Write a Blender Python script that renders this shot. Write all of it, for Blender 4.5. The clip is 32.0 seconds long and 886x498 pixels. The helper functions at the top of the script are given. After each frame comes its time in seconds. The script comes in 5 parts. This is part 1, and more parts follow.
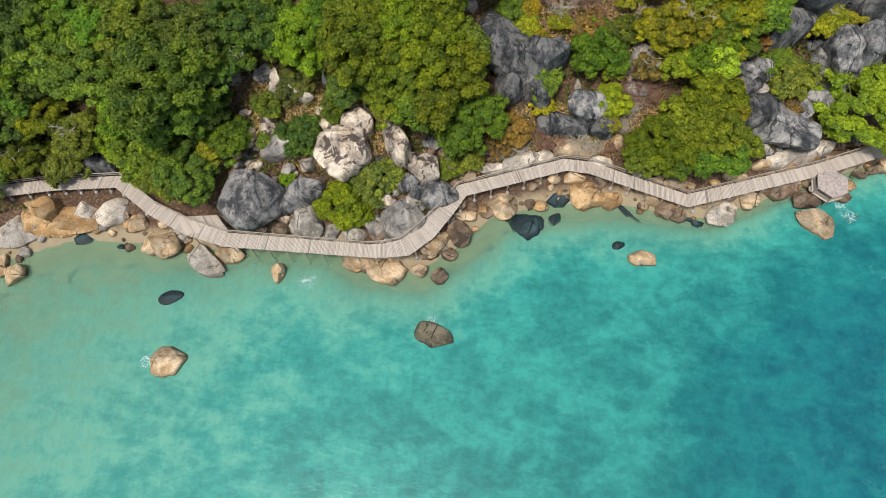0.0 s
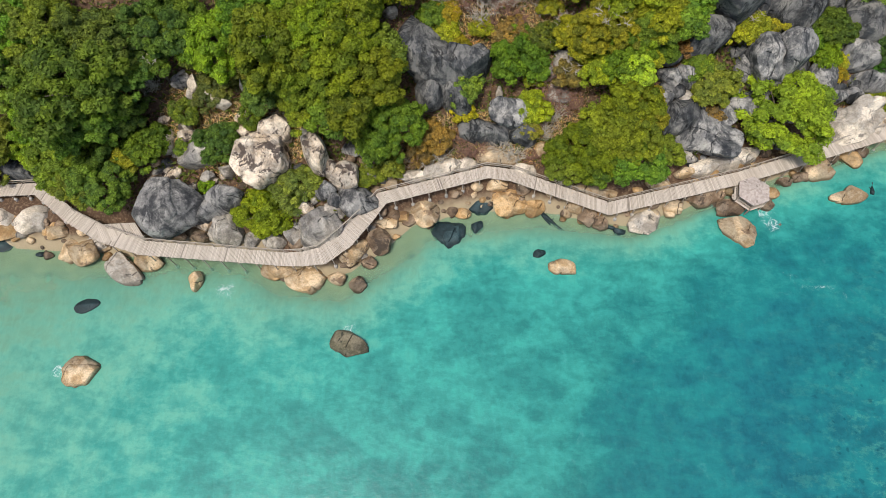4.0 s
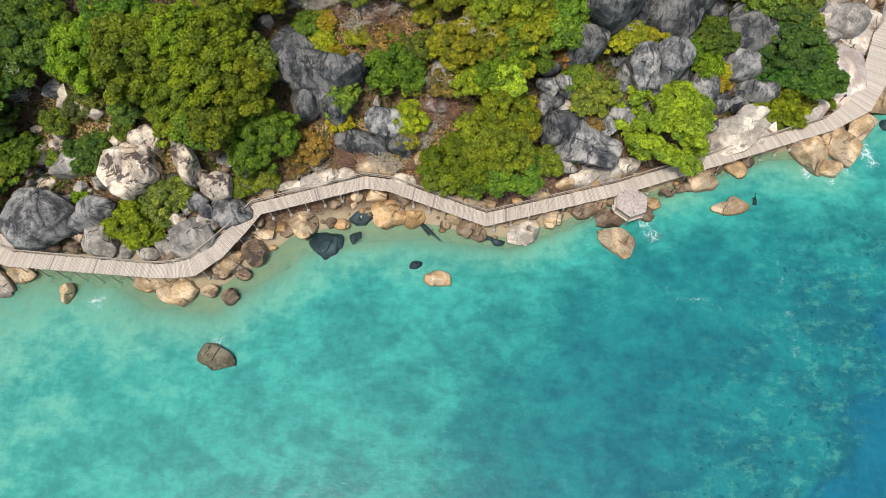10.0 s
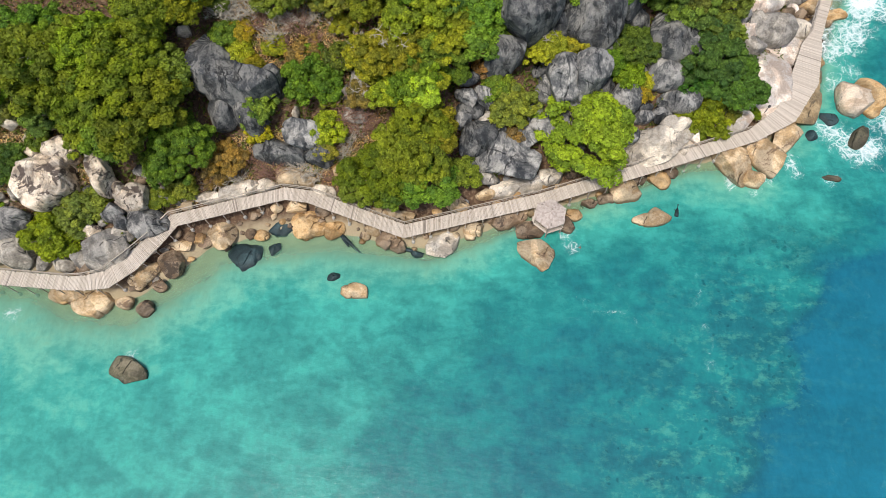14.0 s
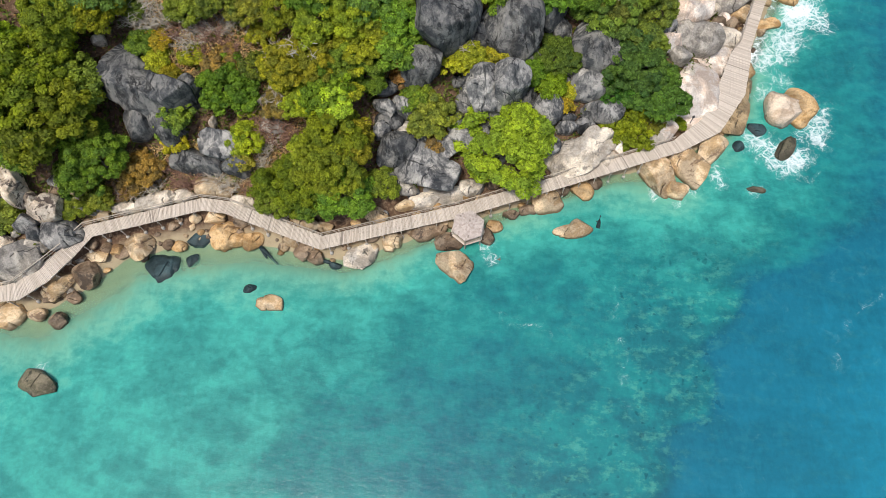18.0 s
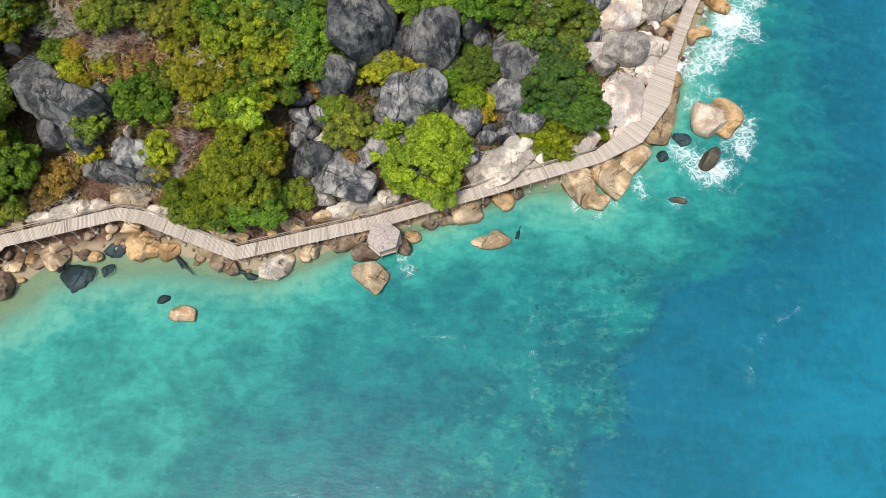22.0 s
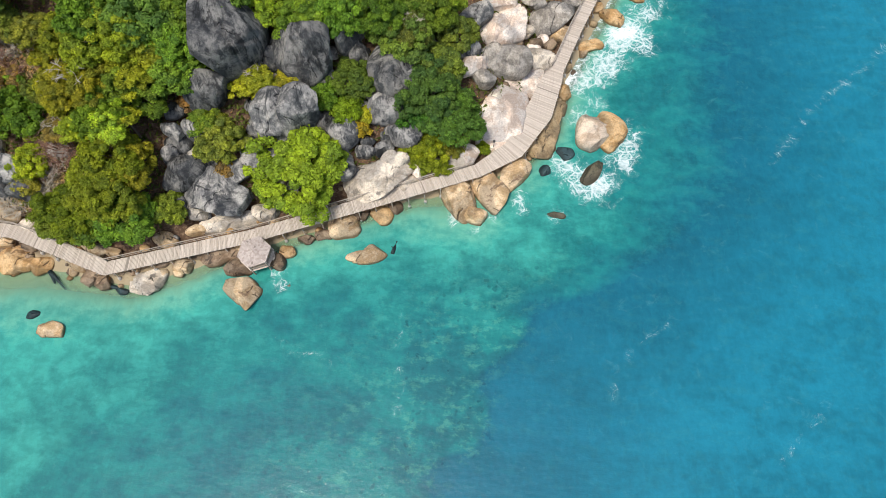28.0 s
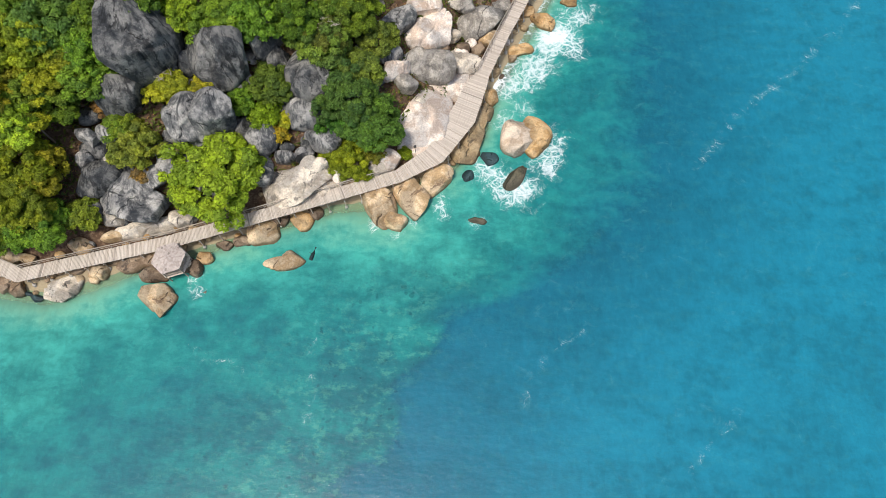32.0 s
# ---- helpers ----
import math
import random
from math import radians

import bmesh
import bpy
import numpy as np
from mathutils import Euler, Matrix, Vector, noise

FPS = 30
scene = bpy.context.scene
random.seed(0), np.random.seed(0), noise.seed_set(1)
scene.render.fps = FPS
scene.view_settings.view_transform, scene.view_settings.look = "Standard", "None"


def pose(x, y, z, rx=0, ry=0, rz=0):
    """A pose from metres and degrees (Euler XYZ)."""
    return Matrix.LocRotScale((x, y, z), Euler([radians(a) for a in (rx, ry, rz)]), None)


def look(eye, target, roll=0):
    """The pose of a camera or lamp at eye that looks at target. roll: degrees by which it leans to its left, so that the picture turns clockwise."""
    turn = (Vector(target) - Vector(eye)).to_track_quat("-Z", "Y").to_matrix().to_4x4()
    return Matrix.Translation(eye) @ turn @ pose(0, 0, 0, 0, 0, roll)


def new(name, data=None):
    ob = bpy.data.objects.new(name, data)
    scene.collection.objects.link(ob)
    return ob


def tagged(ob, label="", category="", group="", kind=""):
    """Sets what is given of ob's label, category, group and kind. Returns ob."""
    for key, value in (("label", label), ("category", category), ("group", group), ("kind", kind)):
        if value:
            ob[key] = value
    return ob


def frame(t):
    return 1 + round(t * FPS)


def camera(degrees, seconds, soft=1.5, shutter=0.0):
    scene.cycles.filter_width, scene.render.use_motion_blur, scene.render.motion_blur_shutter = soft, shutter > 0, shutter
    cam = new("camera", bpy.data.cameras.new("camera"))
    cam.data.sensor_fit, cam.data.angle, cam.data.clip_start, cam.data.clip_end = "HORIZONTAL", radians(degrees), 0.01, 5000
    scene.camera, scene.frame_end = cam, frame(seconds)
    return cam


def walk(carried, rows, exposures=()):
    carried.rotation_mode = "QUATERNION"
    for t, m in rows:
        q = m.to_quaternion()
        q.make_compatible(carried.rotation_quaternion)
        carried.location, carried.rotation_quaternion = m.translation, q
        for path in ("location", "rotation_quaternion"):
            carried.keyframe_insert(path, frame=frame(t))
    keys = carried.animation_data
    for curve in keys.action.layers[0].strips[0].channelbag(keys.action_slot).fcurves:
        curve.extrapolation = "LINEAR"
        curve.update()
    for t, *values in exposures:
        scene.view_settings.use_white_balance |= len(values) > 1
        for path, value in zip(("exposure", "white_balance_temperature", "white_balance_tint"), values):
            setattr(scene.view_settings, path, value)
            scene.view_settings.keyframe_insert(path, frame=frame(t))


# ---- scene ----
cam = camera(73.07, 32.0, soft=0.65)
PATH = [
    (0, pose(0.15, -4.84, 77.44, 21.834, 1.790, 1.887)),
    (2, pose(5.51, -4.01, 77.13, 21.847, 1.727, 1.867)),
    (4, pose(10.93, -3.24, 76.91, 21.858, 1.646, 1.855)),
    (6, pose(16.41, -2.47, 76.69, 21.872, 1.564, 1.855)),
    (8, pose(21.97, -1.79, 76.39, 21.878, 1.504, 1.828)),
    (10, pose(27.52, -0.99, 76.19, 21.892, 1.471, 1.805)),
    (12, pose(33.05, -0.07, 76.03, 21.900, 1.461, 1.802)),
    (14, pose(38.53, 1.01, 76.04, 21.908, 1.446, 1.830)),
    (16, pose(43.94, 2.06, 75.86, 21.893, 1.432, 1.881)),
    (18, pose(49.53, 3.16, 75.65, 21.883, 1.400, 1.940)),
    (20, pose(55.08, 4.21, 75.53, 21.886, 1.362, 2.005)),
    (22, pose(60.61, 5.13, 75.36, 21.891, 1.314, 2.062)),
    (24, pose(66.14, 6.06, 75.30, 21.918, 1.244, 2.092)),
    (26, pose(71.67, 6.90, 75.26, 21.954, 1.150, 2.080)),
    (28, pose(77.11, 7.62, 75.33, 21.995, 1.054, 2.037)),
    (30, pose(82.43, 8.26, 75.15, 22.019, 0.978, 1.989)),
    (32, pose(87.79, 8.87, 74.96, 22.039, 0.919, 1.919)),
]
walk(cam, PATH, exposures=[(0.0, -0.22), (4.0, -0.15), (8.0, -0.04), (14.0, -0.04), (32.0, -0.04)])

# ---- light: bright hazy sky, a soft high sun ----
SUN_UP, SUN_TURN = radians(70), radians(215)
world = bpy.data.worlds.new("sky")
scene.world = world
world.use_nodes = True
wn = world.node_tree
sky = wn.nodes.new("ShaderNodeTexSky")
sky.sky_type, sky.sun_disc = "NISHITA", False
sky.sun_elevation, sky.sun_rotation = SUN_UP, SUN_TURN
sky.dust_density, sky.air_density = 3.0, 1.0
back = wn.nodes["Background"]
back.inputs["Strength"].default_value = 0.15
wn.links.new(sky.outputs["Color"], back.inputs["Color"])
sun = new("sun", bpy.data.lights.new("sun", "SUN"))
sun.data.energy, sun.data.angle, sun.data.color = 2.85, radians(12), (1.0, 0.95, 0.87)
sun_from = Vector((math.sin(SUN_TURN) * math.cos(SUN_UP), math.cos(SUN_TURN) * math.cos(SUN_UP), math.sin(SUN_UP)))
sun.matrix_world = look(sun_from * 200, (0, 0, 0))


# ---- plan: coast, boardwalk line, relief ----
SHORE = np.array([(-400, 2), (-120, 18), (-66.4, 22.6), (-55.5, 26.5), (-45.8, 26.0), (-35, 25.4), (-30.5, 27.0), (-18.5, 26.6), (-14.6, 23.4), (-6.5, 22.6),
                  (-1.0, 26.5), (4.0, 31.2), (13.9, 33.4), (21.1, 33.4), (33.4, 31.2), (45.8, 35.8), (58.0, 40.4), (70.5, 45.4),
                  (77.5, 46.0), (85.8, 51.8), (90.2, 57.4), (92.0, 65.0), (96.3, 74.0), (104, 90), (122, 150), (150, 420)], float)
# corners of the boardwalk's middle line: x, y, height of the boards, width
WALKWAY = [(-80.0, 30.9, 2.9, 1.9), (-67.1, 32.6, 2.9, 1.9), (-59.1, 33.8, 2.9, 1.9), (-50.0, 34.4, 2.9, 1.9),
           (-44.1, 30.1, 3.0, 1.9), (-38.6, 27.4, 3.1, 2.2), (-32.8, 25.6, 3.2, 2.1), (-13.3, 24.4, 3.1, 1.9),
           (-10.9, 24.5, 3.1, 2.1), (-8.2, 25.0, 3.1, 2.5), (-5.4, 27.4, 3.2, 2.7), (-2.8, 30.7, 3.2, 2.2),
           (-0.8, 33.6, 3.3, 1.9),
           (13.7, 38.1, 3.0, 1.9), (17.2, 37.7, 2.9, 1.9), (30.4, 33.1, 2.2, 1.9), (49.0, 38.2, 2.3, 1.9),
           (61.7, 42.6, 2.4, 1.9), (79.1, 48.8, 2.5, 2.0), (84.1, 52.1, 2.8, 3.0), (87.7, 58.1, 3.1, 3.9),
           (89.9, 64.3, 3.2, 2.9), (90.7, 66.0, 3.1, 1.9), (93.8, 73.7, 3.1, 1.9), (96.5, 79.8, 3.1, 1.9),
           (101.5, 91.0, 3.1, 1.9)]
DECK = np.array([v[:2] for v in WALKWAY], float)


# edge of the shelf
EDGE = np.array([(20, -160), (58, -20), (74.4, 7.5), (79.4, 12.7), (81.1, 19.4), (85.8, 29.6), (91.7, 36.0), (99.3, 40.2), (103.5, 47.2),
                 (108.0, 53.7), (109.5, 63.4), (109.5, 83), (118, 110), (160, 420)], float)

# rim of the weedy hollow in the middle of the bay
HOLLOW = np.array([(25.6, -160), (25.6, -5), (25.2, 4), (27.6, 11), (34, 15), (46, 20), (60, 25), (66, 27)], float)


def along(line, x, y):
    """Distance from points to a line of corners, signed: positive on its left-hand side."""
    best, side = np.full(np.shape(x), 1e9), np.ones(np.shape(x))
    for (ax, ay), (bx, by) in zip(line[:-1], line[1:]):
        dx, dy = bx - ax, by - ay
        s = np.clip(((x - ax) * dx + (y - ay) * dy) / (dx * dx + dy * dy), 0, 1)
        ex, ey = x - ax - s * dx, y - ay - s * dy
        dist = np.hypot(ex, ey)
        near = dist < best - 1e-9
        side = np.where(near, np.where(dx * ey - dy * ex >= 0, 1.0, -1.0), side)
        best = np.where(near, dist, best)
    return best * side


def step(a, b, v):
    s = np.clip((v - a) / (b - a), 0, 1)
    return s * s * (3 - 2 * s)


def lumps(x, y):
    """Broad unevenness of the ground."""
    return (np.sin(x * 0.31 + 1.3 * np.sin(y * 0.23)) * np.cos(y * 0.37 + 0.7 * np.sin(x * 0.19))
            + 0.5 * np.sin(x * 0.83 + y * 0.41) * np.cos(y * 0.91 - x * 0.37))


def drop_line(x, y):
    """Distance seaward of the edge where the shelf falls away."""
    return -along(EDGE, x, y) + 1.1 * np.sin(y * 0.43 + 0.3 * x) + 0.7 * np.sin(x * 0.63 - y * 0.9 + 1)


def sea_depth(x, y):
    """Depth of the water: a sandy shelf that drops off towards the open sea in the east."""
    d = np.maximum(-along(SHORE, x, y), 0)
    shelf = 0.15 + 0.55 * step(0, 5, d) + 0.012 * d + (2.1 * step(-75, 20, x - 0.4 * (y - 20)) + 0.1 * step(20, 70, x)) * step(0, 12, d)
    line = drop_line(x, y)
    gentle = step(26, 42, y)
    drop = (2.8 - 0.7 * gentle) * step(-1.2 - 5 * gentle, 1.8 + 12 * gentle, line) + 3.0 * step(6, 30, line) + 1.3 * step(10, 80, line)
    shelf = shelf + 1.3 * step(0, 2.4, d) * step(14, 56, x)
    shelf = shelf - 1.1 * np.exp(-((x - 84) / 17) ** 2 - ((y - 38) / 10) ** 2) * step(0, 3, d)
    hollow = -along(HOLLOW, x, y) + 1.0 * np.sin(y * 0.5 + 0.2 * x) + 0.8 * np.sin(x * 0.9 - y * 0.7)
    shelf = shelf + 0.6 * step(-1.6, 3.0, hollow) * (1 - 0.75 * step(44, 62, x)) * step(-60, -20, y)
    return shelf + drop * step(0, 11, d)


def ground_z(x, y):
    d = along(SHORE, x, y)
    land = np.where(d < 3, 0.3 * d, 0.9 + 0.49 * (np.minimum(d, 45) - 3) + 0.28 * np.clip(d - 45, 0, 160))
    land = land + lumps(x, y) * 0.5 * step(3, 10, d)
    land = np.where(land > 1.7, 1.7 + (land - 1.7) * (1 - 0.7 * step(77, 87, x - 0.25 * (y - 55))), land)
    walkway = np.abs(along(DECK, x, y))
    land = np.minimum(land, 1.7 + 0.8 * np.maximum(walkway - 1.6, 0))
    return np.where(d > 0, land, -sea_depth(x, y))


# ---- materials ----
def material(name, rough=0.7, spec=0.3):
    m = bpy.data.materials.new(name)
    m.use_nodes = True
    b = m.node_tree.nodes["Principled BSDF"]
    b.inputs["Roughness"].default_value = rough
    b.inputs["Specular IOR Level"].default_value = spec
    return m, m.node_tree, b


def put(tree, socket, value):
    if hasattr(value, "is_output"):
        tree.links.new(value, socket)
    elif isinstance(value, tuple) and len(value) == 3 and socket.type == "RGBA":
        socket.default_value = (*value, 1)
    else:
        socket.default_value = value


def mix(tree, fac, a, b, mode="MIX"):
    n = tree.nodes.new("ShaderNodeMix")
    n.data_type, n.blend_type = "RGBA", mode
    put(tree, n.inputs[0], fac), put(tree, n.inputs[6], a), put(tree, n.inputs[7], b)
    return n.outputs[2]


def calc(tree, kind, a, b=0.0, clamp=False):
    n = tree.nodes.new("ShaderNodeMath")
    n.operation, n.use_clamp = kind, clamp
    put(tree, n.inputs[0], a), put(tree, n.inputs[1], b)
    return n.outputs[0]


def ramp(tree, fac, lo, hi, a=0.0, b=1.0):
    n = tree.nodes.new("ShaderNodeMapRange")
    n.interpolation_type = "SMOOTHSTEP"
    for i, v in enumerate((fac, lo, hi, a, b)):
        put(tree, n.inputs[i], v)
    return n.outputs[0]


def coords(tree, kind="Object", scale=(1, 1, 1), shift=True):
    """Coordinates in metres; shift moves the pattern from object to object."""
    c = tree.nodes.new("ShaderNodeTexCoord")
    out = c.outputs[kind]
    if shift:
        info, add = tree.nodes.new("ShaderNodeObjectInfo"), tree.nodes.new("ShaderNodeVectorMath")
        add.operation = "MULTIPLY_ADD"
        add.inputs[1].default_value = (1, 1, 1)
        tree.links.new(out, add.inputs[0])
        many = calc(tree, "MULTIPLY", info.outputs["Random"], 90.0)
        tree.links.new(many, add.inputs[2])
        out = add.outputs[0]
    m = tree.nodes.new("ShaderNodeMapping")
    m.inputs["Scale"].default_value = scale
    tree.links.new(out, m.inputs["Vector"])
    return m.outputs[0]


def cloud(tree, vec, scale, detail=4.0, rough=0.55, twist=0.0):
    n = tree.nodes.new("ShaderNodeTexNoise")
    n.inputs["Scale"].default_value, n.inputs["Detail"].default_value = scale, detail
    n.inputs["Roughness"].default_value, n.inputs["Distortion"].default_value = rough, twist
    tree.links.new(vec, n.inputs["Vector"])
    return n.outputs[0]


def cells(tree, vec, scale, feature="DISTANCE_TO_EDGE"):
    n = tree.nodes.new("ShaderNodeTexVoronoi")
    n.feature = feature
    n.inputs["Scale"].default_value = scale
    tree.links.new(vec, n.inputs["Vector"])
    return n.outputs[0]


def relief(tree, bsdf, height, strength, distance):
    n = tree.nodes.new("ShaderNodeBump")
    n.inputs["Strength"].default_value, n.inputs["Distance"].default_value = strength, distance
    tree.links.new(height, n.inputs["Height"])
    tree.links.new(n.outputs[0], bsdf.inputs["Normal"])


def granite(name, base, pale, stain, stained=0.5, streaks=0.0, wet=True, rough=0.8, blotch=0.0, seams=1.0):
    """Weathered granite: two-tone body with crisp weathering patches, rain streaks fanning down from the top, seams, dark tide mark at the water."""
    m, t, b = material(name, rough, 0.25)
    v = coords(t)
    place, own = t.nodes.new("ShaderNodeNewGeometry"), t.nodes.new("ShaderNodeTexCoord")
    grain = cloud(t, v, 4.5, 5, 0.7)
    blot = cloud(t, v, 0.5, 8, 0.62, 0.6)
    fleck = cloud(t, v, 2.6, 5, 0.7, 0.3)
    body = mix(t, ramp(t, calc(t, "ADD", blot, calc(t, "MULTIPLY", calc(t, "SUBTRACT", fleck, 0.5), 0.35)), 0.40, 0.60), base, pale)
    body = mix(t, 1.0, body, mix(t, ramp(t, grain, 0.3, 0.7), (0.80, 0.80, 0.80), (1.18, 1.18, 1.18)), "MULTIPLY")
    broad = cloud(t, v, 0.22, 6, 0.55, 0.8)
    body = mix(t, 1.0, body, mix(t, ramp(t, broad, 0.42, 0.58), (0.70, 0.71, 0.73), (1.22, 1.21, 1.19)), "MULTIPLY")
    weather = calc(t, "ADD", cloud(t, v, 0.33, 9, 0.68, 0.7), calc(t, "MULTIPLY", calc(t, "SUBTRACT", fleck, 0.5), 0.25))
    body = mix(t, ramp(t, weather, (0.62 if streaks else 0.66) - 0.2 * stained, (0.80 if streaks else 0.71) - 0.2 * stained, 0.0, 0.85), body, stain)
    if streaks:
        flat, unit, far = t.nodes.new("ShaderNodeVectorMath"), t.nodes.new("ShaderNodeVectorMath"), t.nodes.new("ShaderNodeVectorMath")
        flat.operation, unit.operation, far.operation = "MULTIPLY_ADD", "NORMALIZE", "LENGTH"
        flat.inputs[1].default_value, flat.inputs[2].default_value = (1, 1, 0), (0.6, -3.6, 0)
        t.links.new(own.outputs["Object"], flat.inputs[0])
        t.links.new(flat.outputs[0], unit.inputs[0]), t.links.new(flat.outputs[0], far.inputs[0])
        fan = t.nodes.new("ShaderNodeVectorMath")
        fan.operation = "MULTIPLY_ADD"
        fan.inputs[1].default_value = (3.2, 3.2, 3.2)
        t.links.new(unit.outputs[0], fan.inputs[0])
        info = t.nodes.new("ShaderNodeObjectInfo")
        lift = t.nodes.new("ShaderNodeCombineXYZ")
        wob = calc(t, "MULTIPLY", cloud(t, v, 0.7, 4), 1.1)
        put(t, lift.inputs[0], wob)
        put(t, lift.inputs[1], calc(t, "MULTIPLY", info.outputs["Random"], 60.0))
        put(t, lift.inputs[2], calc(t, "MULTIPLY", far.outputs["Value"], 0.16))
        t.links.new(lift.outputs[0], fan.inputs[2])
        run = cloud(t, fan.outputs[0], 1.9, 7, 0.72, 0.1)
        where = ramp(t, cloud(t, v, 0.28, 4), 0.40, 0.60, 0.45, 1.0)
        body = mix(t, calc(t, "MULTIPLY", ramp(t, run, 0.42, 0.49, 0.9 * streaks, 0.0), where), body, stain)
        body = mix(t, calc(t, "MULTIPLY", ramp(t, run, 0.54, 0.60, 0.0, 0.9 * streaks), where), body, pale)
    if blotch:
        body = mix(t, ramp(t, cloud(t, v, 0.62, 8, 0.66, 0.5), 0.57 - 0.1 * blotch, 0.60 - 0.1 * blotch, 0.0, 0.92), body, stain)
    joints = []
    for turn, apart, wander, cut in (((0.4, 0.2, 0.5), 1.7, 1.1, 0.52), ((-0.3, 0.6, 2.0), 2.3, 1.5, 0.55)):
        m_ = t.nodes.new("ShaderNodeMapping")
        m_.inputs["Rotation"].default_value = turn
        t.links.new(v, m_.inputs["Vector"])
        x_ = t.nodes.new("ShaderNodeSeparateXYZ")
        t.links.new(m_.outputs[0], x_.inputs[0])
        along_ = calc(t, "ADD", x_.outputs[0], calc(t, "MULTIPLY", cloud(t, v, 0.5, 4, 0.5), wander))
        joints.append(calc(t, "ADD", calc(t, "PINGPONG", along_, apart), ramp(t, cloud(t, m_.outputs[0], 0.3, 2), cut - 0.04, cut + 0.04, 1.0, 0.0)))
    seam = calc(t, "MINIMUM", *joints)
    body = mix(t, ramp(t, seam, 0.02, 0.07, 0.8 * seams, 0.0), body, tuple(c * 0.4 for c in stain))
    if wet:
        sep = t.nodes.new("ShaderNodeSeparateXYZ")
        t.links.new(place.outputs["Position"], sep.inputs[0])
        level = calc(t, "ADD", sep.outputs[2], calc(t, "MULTIPLY", blot, -0.9))
        tide = ramp(t, level, -0.30, 0.15, 0.8, 0.0)
        body = mix(t, tide, body, tuple(c * 0.3 for c in base))
        put(t, b.inputs["Roughness"], ramp(t, level, -0.25, 0.4, 0.35, rough))
    put(t, b.inputs["Base Color"], body)
    height = calc(t, "ADD", calc(t, "ADD", calc(t, "MULTIPLY", grain, 0.2), calc(t, "MULTIPLY", fleck, 0.7)), ramp(t, seam, 0.0, 0.12, 0.0, seams))
    relief(t, b, height, 0.75, 0.22)
    return m


def foliage(name):
    """Leaves: the object's own colour, varied from leaf to leaf and tree to tree."""
    m, t, b = material(name, 0.6, 0.15)
    info, geo = t.nodes.new("ShaderNodeObjectInfo"), t.nodes.new("ShaderNodeNewGeometry")
    tone = mix(t, geo.outputs["Random Per Island"], (0.66, 0.66, 0.58), (1.82, 1.78, 1.52))
    body = mix(t, 1.0, info.outputs["Color"], tone, "MULTIPLY")
    tuft = t.nodes.new("ShaderNodeAttribute")
    tuft.attribute_name = "tuft"
    body = mix(t, 1.0, body, mix(t, tuft.outputs["Fac"], (0.68, 0.76, 0.85), (1.30, 1.24, 0.82)), "MULTIPLY")
    patch = cloud(t, coords(t), 0.42, 3)
    body = mix(t, ramp(t, patch, 0.38, 0.68, 0.0, 0.55), body, mix(t, 1.0, body, (1.12, 1.12, 0.78), "MULTIPLY"))
    put(t, b.inputs["Base Color"], body)
    thin = t.nodes.new("ShaderNodeBsdfTranslucent")
    put(t, thin.inputs[0], body)
    both = t.nodes.new("ShaderNodeMixShader")
    both.inputs[0].default_value = 0.40
    t.links.new(b.outputs[0], both.inputs[1]), t.links.new(thin.outputs[0], both.inputs[2])
    t.links.new(both.outputs[0], t.nodes["Material Output"].inputs["Surface"])
    return m


def timber(name, base, pale, rough=0.85):
    """Sun-bleached boards, each a little different."""
    m, t, b = material(name, rough, 0.2)
    info = t.nodes.new("ShaderNodeObjectInfo")
    body = mix(t, info.outputs["Random"], base, pale)
    body = mix(t, ramp(t, info.outputs["Random"], 0.975, 0.985, 0.0, 0.6), body, (0.10, 0.075, 0.055))
    v = coords(t, scale=(6, 6, 6))
    body = mix(t, 0.6, body, mix(t, cloud(t, v, 0.5, 6, 0.7), (0.55, 0.53, 0.5), (1.35, 1.35, 1.35)), "MULTIPLY")
    put(t, b.inputs["Base Color"], body)
    relief(t, b, cloud(t, v, 3.0, 4), 0.4, 0.02)
    return m


TAN = granite("tan_granite", (0.42, 0.285, 0.15), (0.62, 0.48, 0.31), (0.17, 0.11, 0.07), 0.34)
OCHRE = granite("ochre_granite", (0.40, 0.24, 0.10), (0.55, 0.38, 0.20), (0.16, 0.09, 0.045), 0.33)
PALETAN = granite("pale_tan_granite", (0.50, 0.38, 0.27), (0.68, 0.56, 0.43), (0.27, 0.18, 0.10), 0.22)
PALE = granite("pale_granite", (0.45, 0.385, 0.30), (0.67, 0.595, 0.49), (0.17, 0.15, 0.125), 0.42)
PINK = granite("pink_granite", (0.60, 0.48, 0.385), (0.78, 0.70, 0.615), (0.50, 0.37, 0.28), 0.26, wet=False, seams=0.3)
BLOTCH = granite("lichened_granite", (0.50, 0.40, 0.29), (0.74, 0.64, 0.51), (0.07, 0.052, 0.045), 0.36, 0.6, wet=False, blotch=0.4)
GREY = granite("grey_granite", (0.24, 0.215, 0.18), (0.47, 0.43, 0.37), (0.075, 0.07, 0.065), 0.48, 0.45, wet=False)
DARKG = granite("speckled_dark_granite", (0.085, 0.085, 0.084), (0.34, 0.325, 0.30), (0.022, 0.024, 0.028), 0.58, 0.8, wet=False)
CLIFF = granite("streaked_black_granite", (0.062, 0.066, 0.069), (0.21, 0.205, 0.19), (0.012, 0.013, 0.014), 0.60, 0.95, wet=False)
SLATE = granite("slate_grey_granite", (0.118, 0.120, 0.119), (0.39, 0.375, 0.345), (0.022, 0.026, 0.031), 0.55, 0.9, wet=False)
